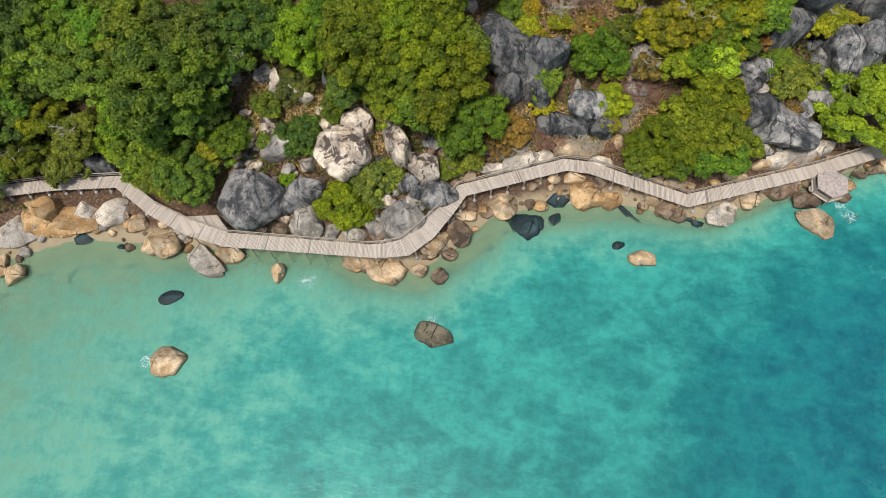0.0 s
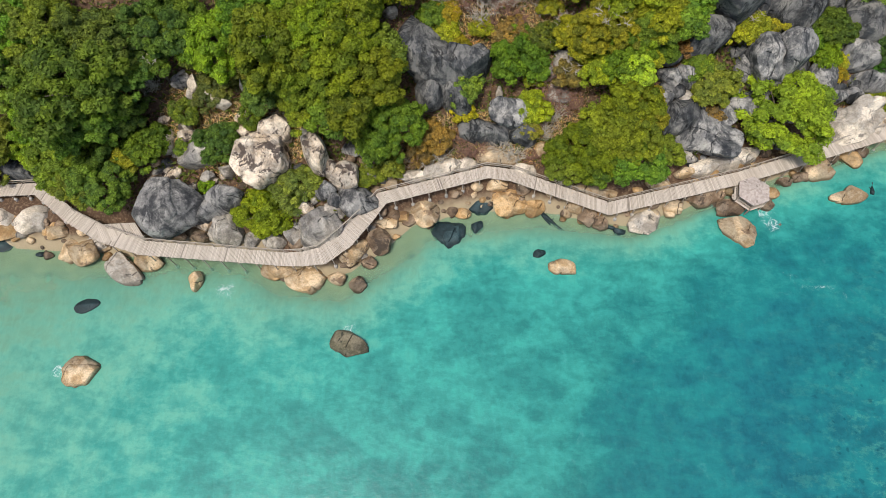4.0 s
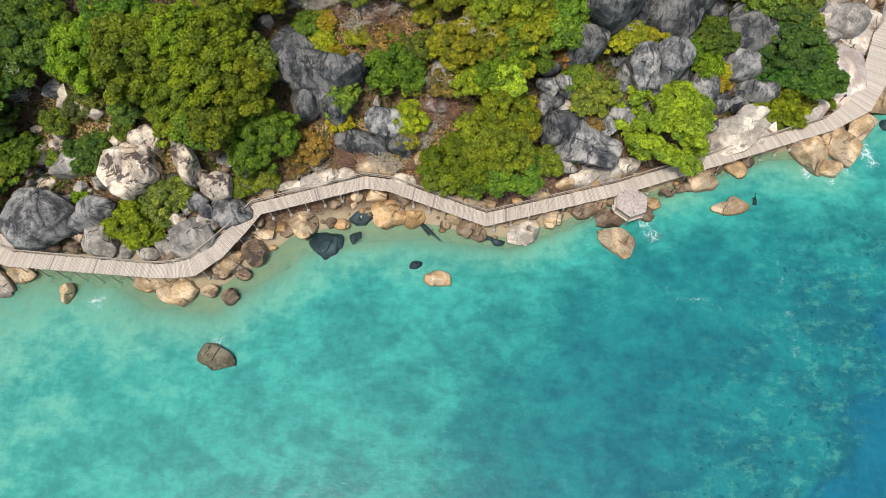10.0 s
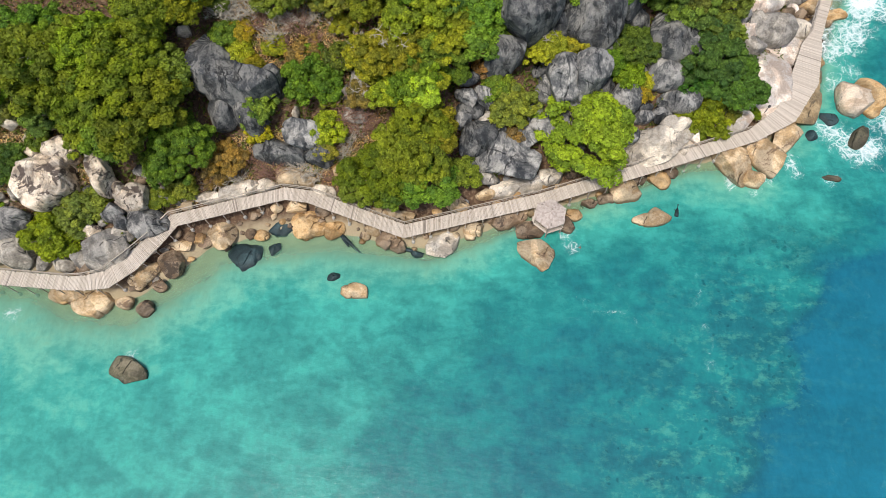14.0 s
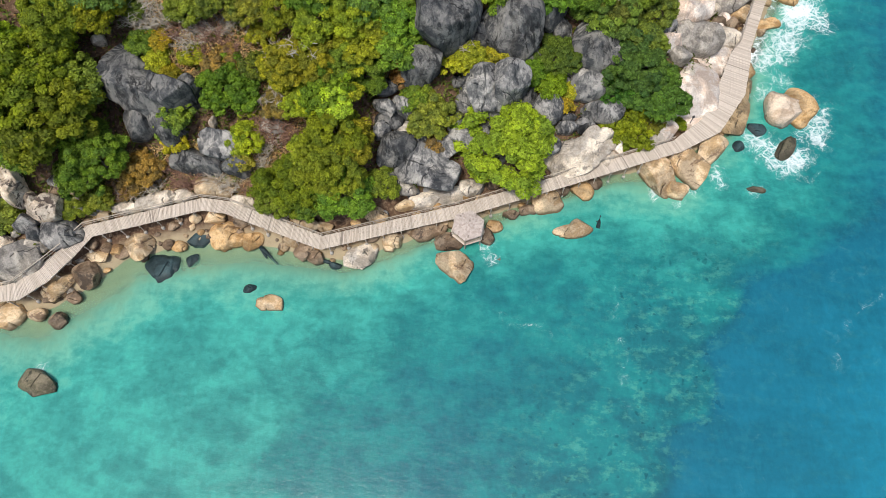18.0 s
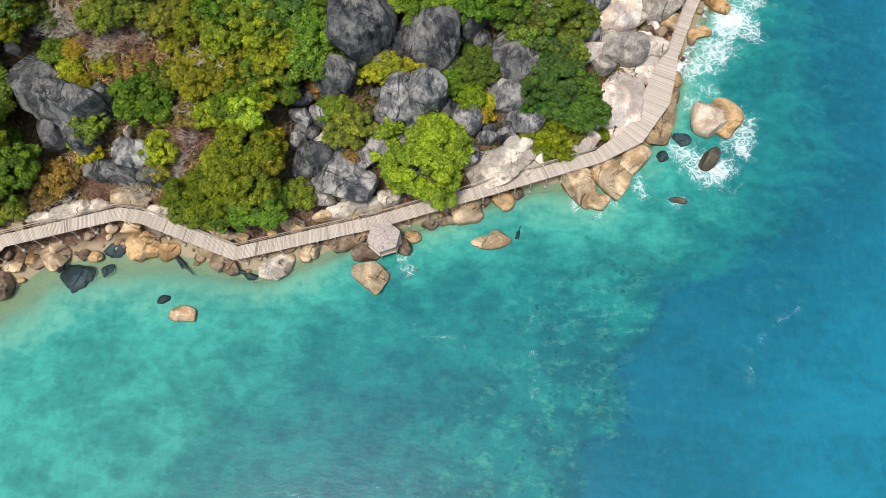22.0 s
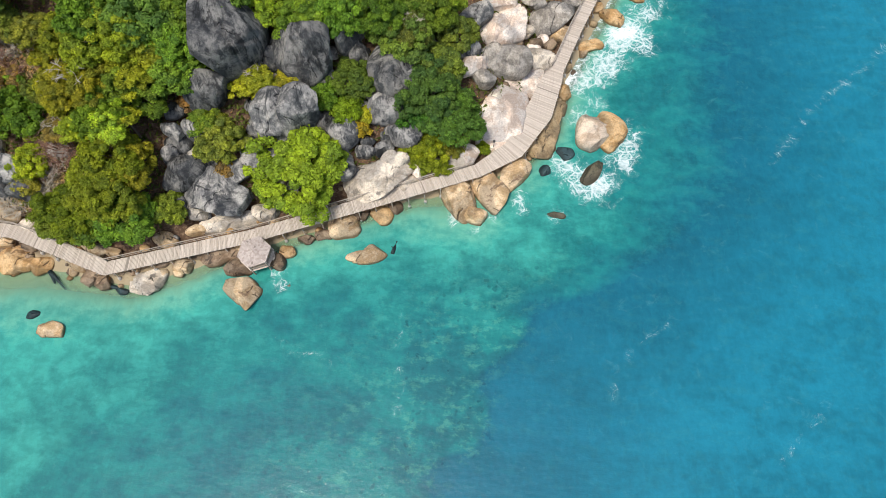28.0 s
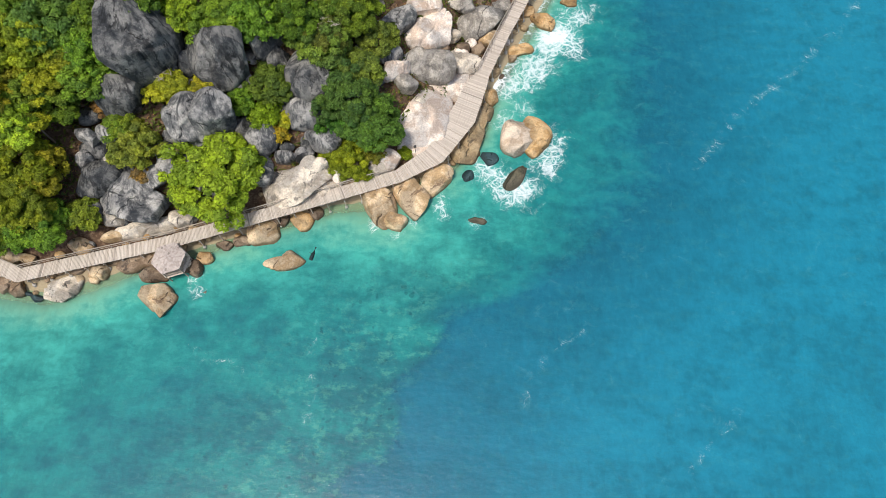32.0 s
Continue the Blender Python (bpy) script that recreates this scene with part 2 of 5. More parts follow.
WET = granite("damp_brown_granite", (0.17, 0.115, 0.072), (0.31, 0.23, 0.155), (0.055, 0.04, 0.03), 0.5, rough=0.6)
WETBROWN = granite("algae_brown_granite", (0.26, 0.185, 0.10), (0.38, 0.285, 0.165), (0.09, 0.07, 0.045), 0.36, rough=0.5)
DARK = granite("drowned_dark_granite", (0.036, 0.070, 0.077), (0.065, 0.108, 0.112), (0.018, 0.035, 0.040), 0.5, rough=0.5)
OLIVE = granite("weedy_granite", (0.11, 0.10, 0.062), (0.20, 0.175, 0.12), (0.035, 0.04, 0.03), 0.5)
SUNK = granite("sunken_pale_granite", (0.3, 0.27, 0.19), (0.4, 0.36, 0.26), (0.12, 0.11, 0.08), 0.3)
LEAVES = foliage("leaves")
BARK, bark_t, bark_b = material("bark", 0.9, 0.2)
put(bark_t, bark_b.inputs["Base Color"], mix(bark_t, cloud(bark_t, coords(bark_t), 2.5, 5), (0.10, 0.075, 0.05), (0.28, 0.24, 0.19)))
DEADWOOD, dead_t, dead_b = material("bleached_twigs", 0.9, 0.2)
put(dead_t, dead_b.inputs["Base Color"], mix(dead_t, cloud(dead_t, coords(dead_t), 2.0, 4), (0.36, 0.31, 0.24), (0.62, 0.57, 0.48)))
BOARDS = timber("weathered_boards", (0.49, 0.42, 0.345), (0.67, 0.595, 0.51))
BEAMS = timber("weathered_beams", (0.36, 0.31, 0.25), (0.52, 0.46, 0.39))
CONCRETE = timber("concrete", (0.42, 0.40, 0.36), (0.52, 0.5, 0.46))
THATCH = timber("bleached_shingles", (0.42, 0.35, 0.31), (0.58, 0.51, 0.46))
REDTWIG, red_t, red_b = material("reddish_twigs", 0.9, 0.2)
put(red_t, red_b.inputs["Base Color"], mix(red_t, cloud(red_t, coords(red_t), 2.0, 4), (0.20, 0.10, 0.07), (0.40, 0.25, 0.18)))
METAL, metal_t, metal_b = material("dark_metal", 0.5, 0.5)
put(metal_t, metal_b.inputs["Base Color"], mix(metal_t, cloud(metal_t, coords(metal_t), 20, 3), (0.03, 0.03, 0.03), (0.06, 0.055, 0.05)))

# ground: sand under the water, soil and leaf litter on land
SOIL, t, b = material("sand_soil_and_litter", 0.95, 0.1)
v = coords(t, shift=False)
litter = mix(t, cloud(t, v, 0.35, 6, 0.65), (0.06, 0.036, 0.025), (0.17, 0.105, 0.068))
litter = mix(t, ramp(t, cloud(t, v, 2.4, 6, 0.7), 0.45, 0.7), litter, (0.27, 0.19, 0.12))
sand = mix(t, cloud(t, v, 0.5, 5, 0.6), (0.34, 0.27, 0.165), (0.47, 0.39, 0.26))
weed = ramp(t, cloud(t, v, 0.22, 8, 0.66, 0.6), 0.53, 0.66, 0.0, 0.8)
sep = t.nodes.new("ShaderNodeSeparateXYZ")
t.links.new(v, sep.inputs[0])
sand = mix(t, calc(t, "MULTIPLY", weed, ramp(t, sep.outputs[2], -0.9, -0.35, 1.0, 0.0)), sand, (0.06, 0.10, 0.075))
edge = calc(t, "ADD", sep.outputs[2], calc(t, "MULTIPLY", cloud(t, v, 1.2, 4), 0.5))
put(t, b.inputs["Base Color"], mix(t, ramp(t, edge, 0.65, 1.15), sand, litter))
relief(t, b, cloud(t, v, 3.0, 6, 0.7), 0.7, 0.25)

# water: clear over the sandy shallows, turquoise over the shelf, blue past the drop
WATER, t, b = material("sea_water", 0.12, 0.5)
v = coords(t, shift=False)
dn, fn, wn_ = (t.nodes.new("ShaderNodeAttribute") for _ in range(3))
dn.attribute_name, fn.attribute_name, wn_.attribute_name = "depth", "foam", "weed"
wide = coords(t, scale=(0.8, 1.15, 1), shift=False)
patches = ramp(t, cloud(t, wide, 0.14, 8, 0.60, 0.2), 0.41, 0.59, -0.5, 0.5)
fine = ramp(t, cloud(t, wide, 0.52, 7, 0.68, 0.2), 0.38, 0.62, -0.5, 0.5)
uneven = calc(t, "ADD", calc(t, "MULTIPLY", patches, 0.6), calc(t, "MULTIPLY", fine, 0.42))
deep = calc(t, "ADD", dn.outputs["Fac"], calc(t, "MULTIPLY", uneven, ramp(t, dn.outputs["Fac"], 0.2, 2.4, 0.25, 1.0)))
tint = t.nodes.new("ShaderNodeValToRGB")
stops = tint.color_ramp.elements
stops[0].position, stops[0].color = 0.0, (0.292, 0.418, 0.249, 1)
stops[1].position, stops[1].color = 1.0, (0.009, 0.186, 0.272, 1)
for at, colour in ((0.10, (0.168, 0.413, 0.282, 1)), (0.24, (0.042, 0.328, 0.268, 1)), (0.40, (0.0125, 0.195, 0.189, 1)), (0.60, (0.0065, 0.120, 0.178, 1)), (0.78, (0.007, 0.146, 0.218, 1))):
    stops.new(at).color = colour
t.links.new(calc(t, "MULTIPLY", deep, 0.098, True), tint.inputs[0])
sway = t.nodes.new("ShaderNodeVectorMath")
sway.operation = "MULTIPLY_ADD"
wander = t.nodes.new("ShaderNodeTexNoise")
wander.inputs["Scale"].default_value, wander.inputs["Detail"].default_value = 0.55, 2
t.links.new(v, wander.inputs["Vector"])
t.links.new(wander.outputs[1], sway.inputs[0])
sway.inputs[1].default_value = (1.7, 1.7, 0)
t.links.new(v, sway.inputs[2])
reef = ramp(t, calc(t, "ADD", cloud(t, wide, 0.42, 8, 0.72, 0.2), calc(t, "MULTIPLY", patches, 0.2)), 0.46, 0.58)
grown = calc(t, "MULTIPLY", wn_.outputs["Fac"], reef)
heads = ramp(t, calc(t, "ADD", cells(t, sway.outputs[0], 0.75, "F1"), calc(t, "MULTIPLY", cloud(t, v, 0.3, 4), 0.75)), 0.46, 0.58, 1.0, 0.0)
heads = calc(t, "MULTIPLY", heads, ramp(t, wn_.outputs["Fac"], 0.10, 0.7, 0.0, 0.7))
web, small_web = cells(t, sway.outputs[0], 0.8), cells(t, sway.outputs[0], 2.3)
wisp = cloud(t, v, 0.5, 8, 0.74, 0.8)
amount = calc(t, "ADD", fn.outputs["Fac"], calc(t, "MULTIPLY", calc(t, "SUBTRACT", wisp, 0.5), 1.7))
body_of = ramp(t, amount, 0.15, 1.0, 0.03, 0.22)
lace = calc(t, "MAXIMUM", ramp(t, web, 0.0, body_of, 0.8, 0.0), ramp(t, small_web, 0.0, body_of, 0.6, 0.0))
lace = calc(t, "MULTIPLY", calc(t, "MULTIPLY", lace, ramp(t, amount, 0.14, 0.6)), ramp(t, cloud(t, v, 3.5, 4, 0.7), 0.34, 0.54, 0.5, 1.0))
foam = calc(t, "MULTIPLY", calc(t, "ADD", lace, ramp(t, amount, 0.85, 1.35, 0.0, 0.85)), ramp(t, fn.outputs["Fac"], 0.03, 0.2), True)
mottle = calc(t, "ADD", calc(t, "MULTIPLY", patches, 0.15), calc(t, "MULTIPLY", fine, 0.15))
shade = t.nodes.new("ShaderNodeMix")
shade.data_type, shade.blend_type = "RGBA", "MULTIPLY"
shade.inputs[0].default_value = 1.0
speck = ramp(t, cloud(t, wide, 0.5, 9, 0.76, 0.1), 0.50, 0.62)
bed = mix(t, calc(t, "MULTIPLY", grown, 0.5), tint.outputs[0], (0.012, 0.125, 0.15))
bed = mix(t, calc(t, "MULTIPLY", calc(t, "MULTIPLY", speck, wn_.outputs["Fac"]), 0.55), bed, (0.072, 0.32, 0.245))
bed = mix(t, heads, bed, mix(t, 1.0, bed, (0.45, 0.55, 0.62), "MULTIPLY"))
t.links.new(bed, shade.inputs[6])
# light and dark of the ripples painted into the water colour, as stretched noise
painted_chop = calc(t, "MULTIPLY", calc(t, "SUBTRACT", cloud(t, coords(t, scale=(1.5, 0.7, 1), shift=False), 0.8, 7, 0.75, 0.6), 0.5), 0.55)
t.links.new(calc(t, "ADD", calc(t, "SUBTRACT", 1.0, mottle), painted_chop), shade.inputs[7])
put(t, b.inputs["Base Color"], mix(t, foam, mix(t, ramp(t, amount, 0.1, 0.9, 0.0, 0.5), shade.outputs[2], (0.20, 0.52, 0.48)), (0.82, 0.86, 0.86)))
put(t, b.inputs["Roughness"], ramp(t, foam, 0.0, 0.6, 0.14, 0.8))
ripple = calc(t, "ADD", cloud(t, coords(t, scale=(0.7, 1.3, 1), shift=False), 1.1, 6, 0.62), calc(t, "MULTIPLY", cloud(t, v, 0.16, 3), 2.0))
relief(t, b, ripple, 0.15, 0.25)
clear = t.nodes.new("ShaderNodeBsdfTransparent")
clear.inputs[0].default_value = (0.72, 0.95, 0.90, 1)
both = t.nodes.new("ShaderNodeMixShader")
solid = calc(t, "MAXIMUM", ramp(t, deep, 0.0, 1.7, 0.10, 0.985), foam)
t.links.new(solid, both.inputs[0])
t.links.new(clear.outputs[0], both.inputs[1]), t.links.new(b.outputs[0], both.inputs[2])
t.links.new(both.outputs[0], t.nodes["Material Output"].inputs["Surface"])


# ---- mesh helpers ----
def mesh_from(name, verts, faces, mat=None, smooth=False):
    me = bpy.data.meshes.new(name)
    me.from_pydata(verts, [], faces)
    if smooth:
        me.polygons.foreach_set("use_smooth", [True] * len(me.polygons))
    if mat:
        me.materials.append(mat)
    return me


def leaves(name, pts, mat=None):
    """A mesh of loose three-cornered leaves, from an array (n, 3, 3)."""
    n = len(pts)
    me = bpy.data.meshes.new(name)
    me.vertices.add(n * 3), me.loops.add(n * 3), me.polygons.add(n)
    me.vertices.foreach_set("co", np.ascontiguousarray(pts, np.float32).ravel())
    me.loops.foreach_set("vertex_index", np.arange(n * 3, dtype=np.int32))
    me.polygons.foreach_set("loop_start", np.arange(0, n * 3, 3, dtype=np.int32))
    me.update(calc_edges=True)
    if mat:
        me.materials.append(mat)
    return me


def holder(name, at, label, category, group="", kind=""):
    ob = new(name)
    ob.location = at
    ob.empty_display_size = 0.3
    return tagged(ob, label, category, group, kind)


def part(name, me, parent, label="", at=(0, 0, 0), turn=0.0):
    ob = new(name, me)
    ob.parent = parent
    ob.location, ob.rotation_euler = at, (0, 0, turn)
    if label:
        tagged(ob, label)
    return ob


def beam(p, q, w, h):
    """Verts and faces of a square bar from p to q, w across and h deep, with trimmed edges."""
    p, q = Vector(p), Vector(q)
    d = (q - p).normalized()
    side = d.cross(Vector((0, 0, 1)))
    side = side.normalized() if side.length > 1e-3 else Vector((1, 0, 0))
    up = side.cross(d).normalized()
    c = 0.18 * min(w, h)
    ring = [(-w / 2 + c, -h / 2), (w / 2 - c, -h / 2), (w / 2, -h / 2 + c), (w / 2, h / 2 - c), (w / 2 - c, h / 2), (-w / 2 + c, h / 2), (-w / 2, h / 2 - c), (-w / 2, -h / 2 + c)]
    verts = [tuple(e + side * a + up * b) for e in (p, q) for a, b in ring]
    faces = [(i, (i + 1) % 8, 8 + (i + 1) % 8, 8 + i) for i in range(8)] + [tuple(range(7, -1, -1)), tuple(range(8, 16))]
    return verts, faces


def tube(points, radii, sides=7):
    """Verts and faces of a round tapered limb through points."""
    verts, faces = [], []
    pts = [Vector(p) for p in points]
    for i, (p, r) in enumerate(zip(pts, radii)):
        d = (pts[min(i + 1, len(pts) - 1)] - pts[max(i - 1, 0)]).normalized()
        a = d.cross(Vector((0.31, 0.95, 0.1))).normalized()
        b = d.cross(a)
        verts += [tuple(p + (a * math.cos(k * math.tau / sides) + b * math.sin(k * math.tau / sides)) * r) for k in range(sides)]
    for i in range(len(pts) - 1):
        for k in range(sides):
            j = (k + 1) % sides
            faces.append((i * sides + k, i * sides + j, (i + 1) * sides + j, (i + 1) * sides + k))
    faces += [tuple(range(sides - 1, -1, -1)), tuple(range((len(pts) - 1) * sides, len(pts) * sides))]
    return verts, faces


def join(*pieces):
    verts, faces = [], []
    for v, f in pieces:
        n = len(verts)
        verts += v
        faces += [tuple(i + n for i in face) for face in f]
    return verts, faces


# ---- ground and sea ----
def spread(lo, hi, gap):
    far = np.array([40, 100, 220, 480, 1000, 2000, 3600.0])
    return np.concatenate([lo - far[::-1], np.arange(lo, hi + gap / 2, gap), hi + far])


def sheet(name, xs, ys, height, mat, keep=None):
    gx, gy = np.meshgrid(xs, ys)
    gz = height(gx, gy)
    nx, ny = len(xs), len(ys)
    idx = np.arange(nx * ny).reshape(ny, nx)
    f = np.stack([idx[:-1, :-1], idx[:-1, 1:], idx[1:, 1:], idx[1:, :-1]], -1).reshape(-1, 4)
    if keep is not None:
        f = f[keep(gx, gy).ravel()[f].any(axis=1)]
        used = np.unique(f)
        new_i = np.zeros(nx * ny, int)
        new_i[used] = np.arange(len(used))
        f = new_i[f]
    else:
        used = np.arange(nx * ny)
    pts = np.stack([gx.ravel(), gy.ravel(), gz.ravel()], 1)[used]
    me = mesh_from(name, pts.tolist(), f.tolist(), mat, True)
    return new(name, me), pts


land, _ = sheet("ground", spread(-104, 176, 0.8), spread(-44, 128, 0.8), ground_z, SOIL)
tagged(land, "sloping brown soil and leaf litter running down to pale sand under water", "ground", kind="structure")

FOAM = [(100.8, 56.3, 3.0), (99.8, 52.5, 2.3), (93.4, 49.6, 2.6), (91.0, 51.4, 1.9), (96.1, 47.9, 3.0), (93.9, 59.6, 1.9),
        (92.7, 65.1, 2.4), (95.3, 67.2, 2.6), (96.9, 62.1, 1.9), (99.3, 70.5, 3.0), (102.6, 76.1, 3.4), (106.4, 80.7, 3.0),
        (100.8, 74.9, 2.3), (105.1, 72.8, 1.9), (76.1, 43.0, 1.1), (79.0, 40.9, 1.2), (81.6, 43.3, 1.1), (85.0, 46.3, 1.1),
        (90.2, 43.5, 1.3), (85.5, 44.5, 1.2), (52.4, 33.9, 1.2), (53.7, 31.8, 0.9), (45.5, 35.4, 0.9), (-4.7, 15.5, 1.3),
        (-42.1, 9.3, 1.0), (-21.7, 20.8, 1.2), (98.8, 68.3, 2.2), (102.6, 76.2, 2.2), (76.2, 42.3, 0.9), (96.7, 48.5, 1.3)]
sea, pts = sheet("water", spread(-104, 176, 0.7), spread(-44, 128, 0.7), lambda x, y: x * 0.0, WATER, lambda x, y: along(SHORE, x, y) < 4.5)
tagged(sea, "turquoise sea water turning blue over the drop-off", "water", kind="structure")
px, py = pts[:, 0], pts[:, 1]
froth_at = np.zeros(len(pts))
for fx, fy, fr in FOAM:
    froth_at += 0.52 * np.exp(-((px - fx) ** 2 + (py - fy) ** 2) / (fr * fr))
STREAKS = [[(121.5, 53.1), (128.5, 61.8), (139.4, 71.3), (151.4, 84.0)], [(96.0, 19.0), (98.5, 24.3), (104.1, 28.8)],
           [(115.7, 12.2), (119.5, 16.1), (122.1, 18.2)], [(68.6, 10.0), (69.6, 13.2), (69.9, 19.2), (69.5, 28.6)],
           [(53.2, 25.1), (55.6, 23.6), (58.8, 22.9), (62.2, 21.8)]]
for line in STREAKS:
    wide = 0.9 if len(line) == 4 and line[0][0] > 100 else 0.8
    froth_at += (0.21 if wide > 0.85 else 0.17) * np.exp(-(along(np.array(line), px, py) / wide) ** 2)
east_shore = np.exp(-(along(SHORE, px, py) / 0.9) ** 2) * (0.25 + 0.40 * step(88, 93, px))
froth_at = np.clip(froth_at + east_shore, 0, 1.2)
line = drop_line(px, py)
weed_at = np.exp(-((line + 4) / 11) ** 2) * (1 - step(22, 44, py)) * (1 - step(-1, 2.5, line)) + 0.12 * step(8, 40, px) * (1 - step(-14, 0, along(SHORE, px, py)))
for key, values in (("depth", sea_depth(px, py)), ("foam", froth_at), ("weed", np.clip(weed_at, 0, 1))):
    sea.data.attributes.new(key, "FLOAT", "POINT").data.foreach_set("value", np.ascontiguousarray(values, np.float32))


# ---- boulders ----
def ball(levels):
    bm = bmesh.new()
    bmesh.ops.create_icosphere(bm, subdivisions=levels, radius=1)
    v = np.array([p.co[:] for p in bm.verts])
    f = [tuple(p.index for p in face.verts) for face in bm.faces]
    bm.free()
    return v, f


BALLS = {2: ball(3), 3: ball(4), 4: ball(5), 5: ball(6)}
ROCK_WORDS = {
    "tan_granite": "rounded tan granite boulder at the water's edge", "ochre_granite": "ochre-brown granite boulder with a dark tide mark",
    "pale_tan_granite": "big pale tan half of a split sea boulder", "pale_granite": "pale cream granite boulder with grey rain stains",
    "pink_granite": "bare pinkish-white granite slab with cracks", "lichened_granite": "cream granite boulder blotched with black lichen",
    "grey_granite": "weathered grey granite boulder beside the boardwalk", "speckled_dark_granite": "large dark granite boulder flecked with pale lichen",
    "streaked_black_granite": "huge black granite boulder with pale rain streaks", "slate_grey_granite": "slate-grey granite boulder with whitish streaks",
    "damp_brown_granite": "damp dark brown granite rock under the boardwalk", "algae_brown_granite": "wet brown granite ledge at the surf line",
    "drowned_dark_granite": "dark drowned rock just under the water", "weedy_granite": "olive weed-grown rock breaking the sea surface",
    "sunken_pale_granite": "pale rock lying just below the water"}


def rock_shape(sx, sy, sz, root, seed, crack=0, levels=None, egg=None, square=2.5, cuts=9):
    """Corners and faces of a granite boulder with half-axes sx, sy, sz, sunk by root below its widest line.
    egg: the way in which it narrows (degrees) and how much; square: 2 is round, 4 is blocky; cuts: rounded flats."""
    rnd = random.Random(seed)
    big = max(sx, sy)
    v, f = BALLS[levels or (3 if big < 1.6 else 4 if big < 4.6 else 5)]
    p = v / ((np.abs(v) ** square).sum(axis=1) ** (1 / square))[:, None]
    off = Vector((rnd.uniform(-50, 50), rnd.uniform(-50, 50), rnd.uniform(-50, 50)))
    bulge = np.array([noise.noise(Vector(q) * 0.95 + off) for q in v])
    p *= (1.05 + 0.17 * bulge)[:, None]
    for _ in range(cuts):
        k = np.array([rnd.gauss(0, 1), rnd.gauss(0, 1), rnd.gauss(0.35, 0.7)])
        k /= np.linalg.norm(k)
        over = p @ k - rnd.uniform(0.66, 0.92)
        soft = rnd.uniform(0.008, 0.05)
        p -= (0.48 * (over + np.sqrt(over * over + soft * soft)))[:, None] * k
    if egg:
        a = radians(egg[0])
        u, w = p[:, 0] * math.cos(a) + p[:, 1] * math.sin(a), p[:, 1] * math.cos(a) - p[:, 0] * math.sin(a)
        w = w * (1 - egg[1] * u)
        p[:, 0], p[:, 1] = u * math.cos(a) - w * math.sin(a), u * math.sin(a) + w * math.cos(a)
    p /= np.abs(p).max(axis=0)
    q = p * np.array([sx, sy, sz])
    for _ in range(crack):
        a = rnd.uniform(0, math.pi)
        k = np.array([math.cos(a), math.sin(a), rnd.uniform(-0.4, 0.4)])
        wave = np.array([noise.noise(Vector(c) * 0.4 + off) for c in q]) * 0.7
        s = q @ k - rnd.uniform(-0.35, 0.35) * big + wave
        q *= (1 - min(0.34 / big, 0.12) * np.exp(-(s / (0.08 + 0.012 * big)) ** 2))[:, None]
    for _ in range(0 if levels == 2 else 3 if big > 1.2 else 1):
        k = np.array([rnd.gauss(0, 1), rnd.gauss(0, 1), rnd.gauss(0.3, 0.6)])
        k /= np.linalg.norm(k)
        wave = np.array([noise.noise(Vector(c) * (0.7 / max(big, 1) + 0.15) + off) for c in q]) * 0.5 * big
        s = (q @ k - rnd.uniform(0.1, 0.5) * big + wave) / (0.03 + 0.010 * big)
        q -= (rnd.uniform(0.035, 0.085) * min(big, 3.5) / (1 + np.exp(-np.clip(s, -30, 30))))[:, None] * (q / np.maximum(np.linalg.norm(q, axis=1, keepdims=True), 1e-6))
    if levels != 2:
        rough = np.array([noise.noise(Vector(c) * 1.0 + off) + 0.4 * noise.noise(Vector(c) * 2.9 + off) for c in q])
        q *= (1 + 0.034 * rough / max(big, 1.0) ** 0.6)[:, None]
    low = q[:, 2] < 0
    q[low, 2] *= root / sz
    q[low, :2] *= 1 - 0.12 * (q[low, 2:3] / root) ** 2
    return q, f


def boulder(x, y, z, sx, sy, sz, root, turn, mat, seed, crack=0, egg=None, square=2.5, cuts=9):
    q, f = rock_shape(sx, sy, sz, root, seed, crack, None, egg and (egg[0] - turn, egg[1]), square, cuts)
    c, d = math.cos(radians(turn)), math.sin(radians(turn))
    q = q @ np.array([(c, d, 0), (-d, c, 0), (0, 0, 1)])
    ob = new("boulder", mesh_from("boulder", q.tolist(), f, mat, True))
    ob.location = (x, y, z)
    return tagged(ob, ROCK_WORDS[mat.name], "rock", "shore boulders")


# ---- trees and shrubs ----
DEEP, LEAF, LIME, OLIVEG = (0.118, 0.192, 0.046), (0.152, 0.226, 0.038), (0.190, 0.262, 0.028), (0.190, 0.218, 0.046)
YELLOW, GOLD, GOLDG, RUST = (0.22, 0.265, 0.024), (0.31, 0.30, 0.034), (0.200, 0.242, 0.026), (0.27, 0.18, 0.075)
SAGE, BRIGHT, BLUEG = (0.155, 0.210, 0.055), (0.32, 0.42, 0.050), (0.080, 0.160, 0.040)
TREE_WORDS = {DEEP: "dark green", LEAF: "mid-green", LIME: "yellowish green", OLIVEG: "olive green", YELLOW: "yellow-green", GOLD: "golden yellow",
              GOLDG: "golden green", RUST: "rusty brown dry", SAGE: "greyish green", BRIGHT: "bright lime green", BLUEG: "cool dark green"}
CROWNS = {}


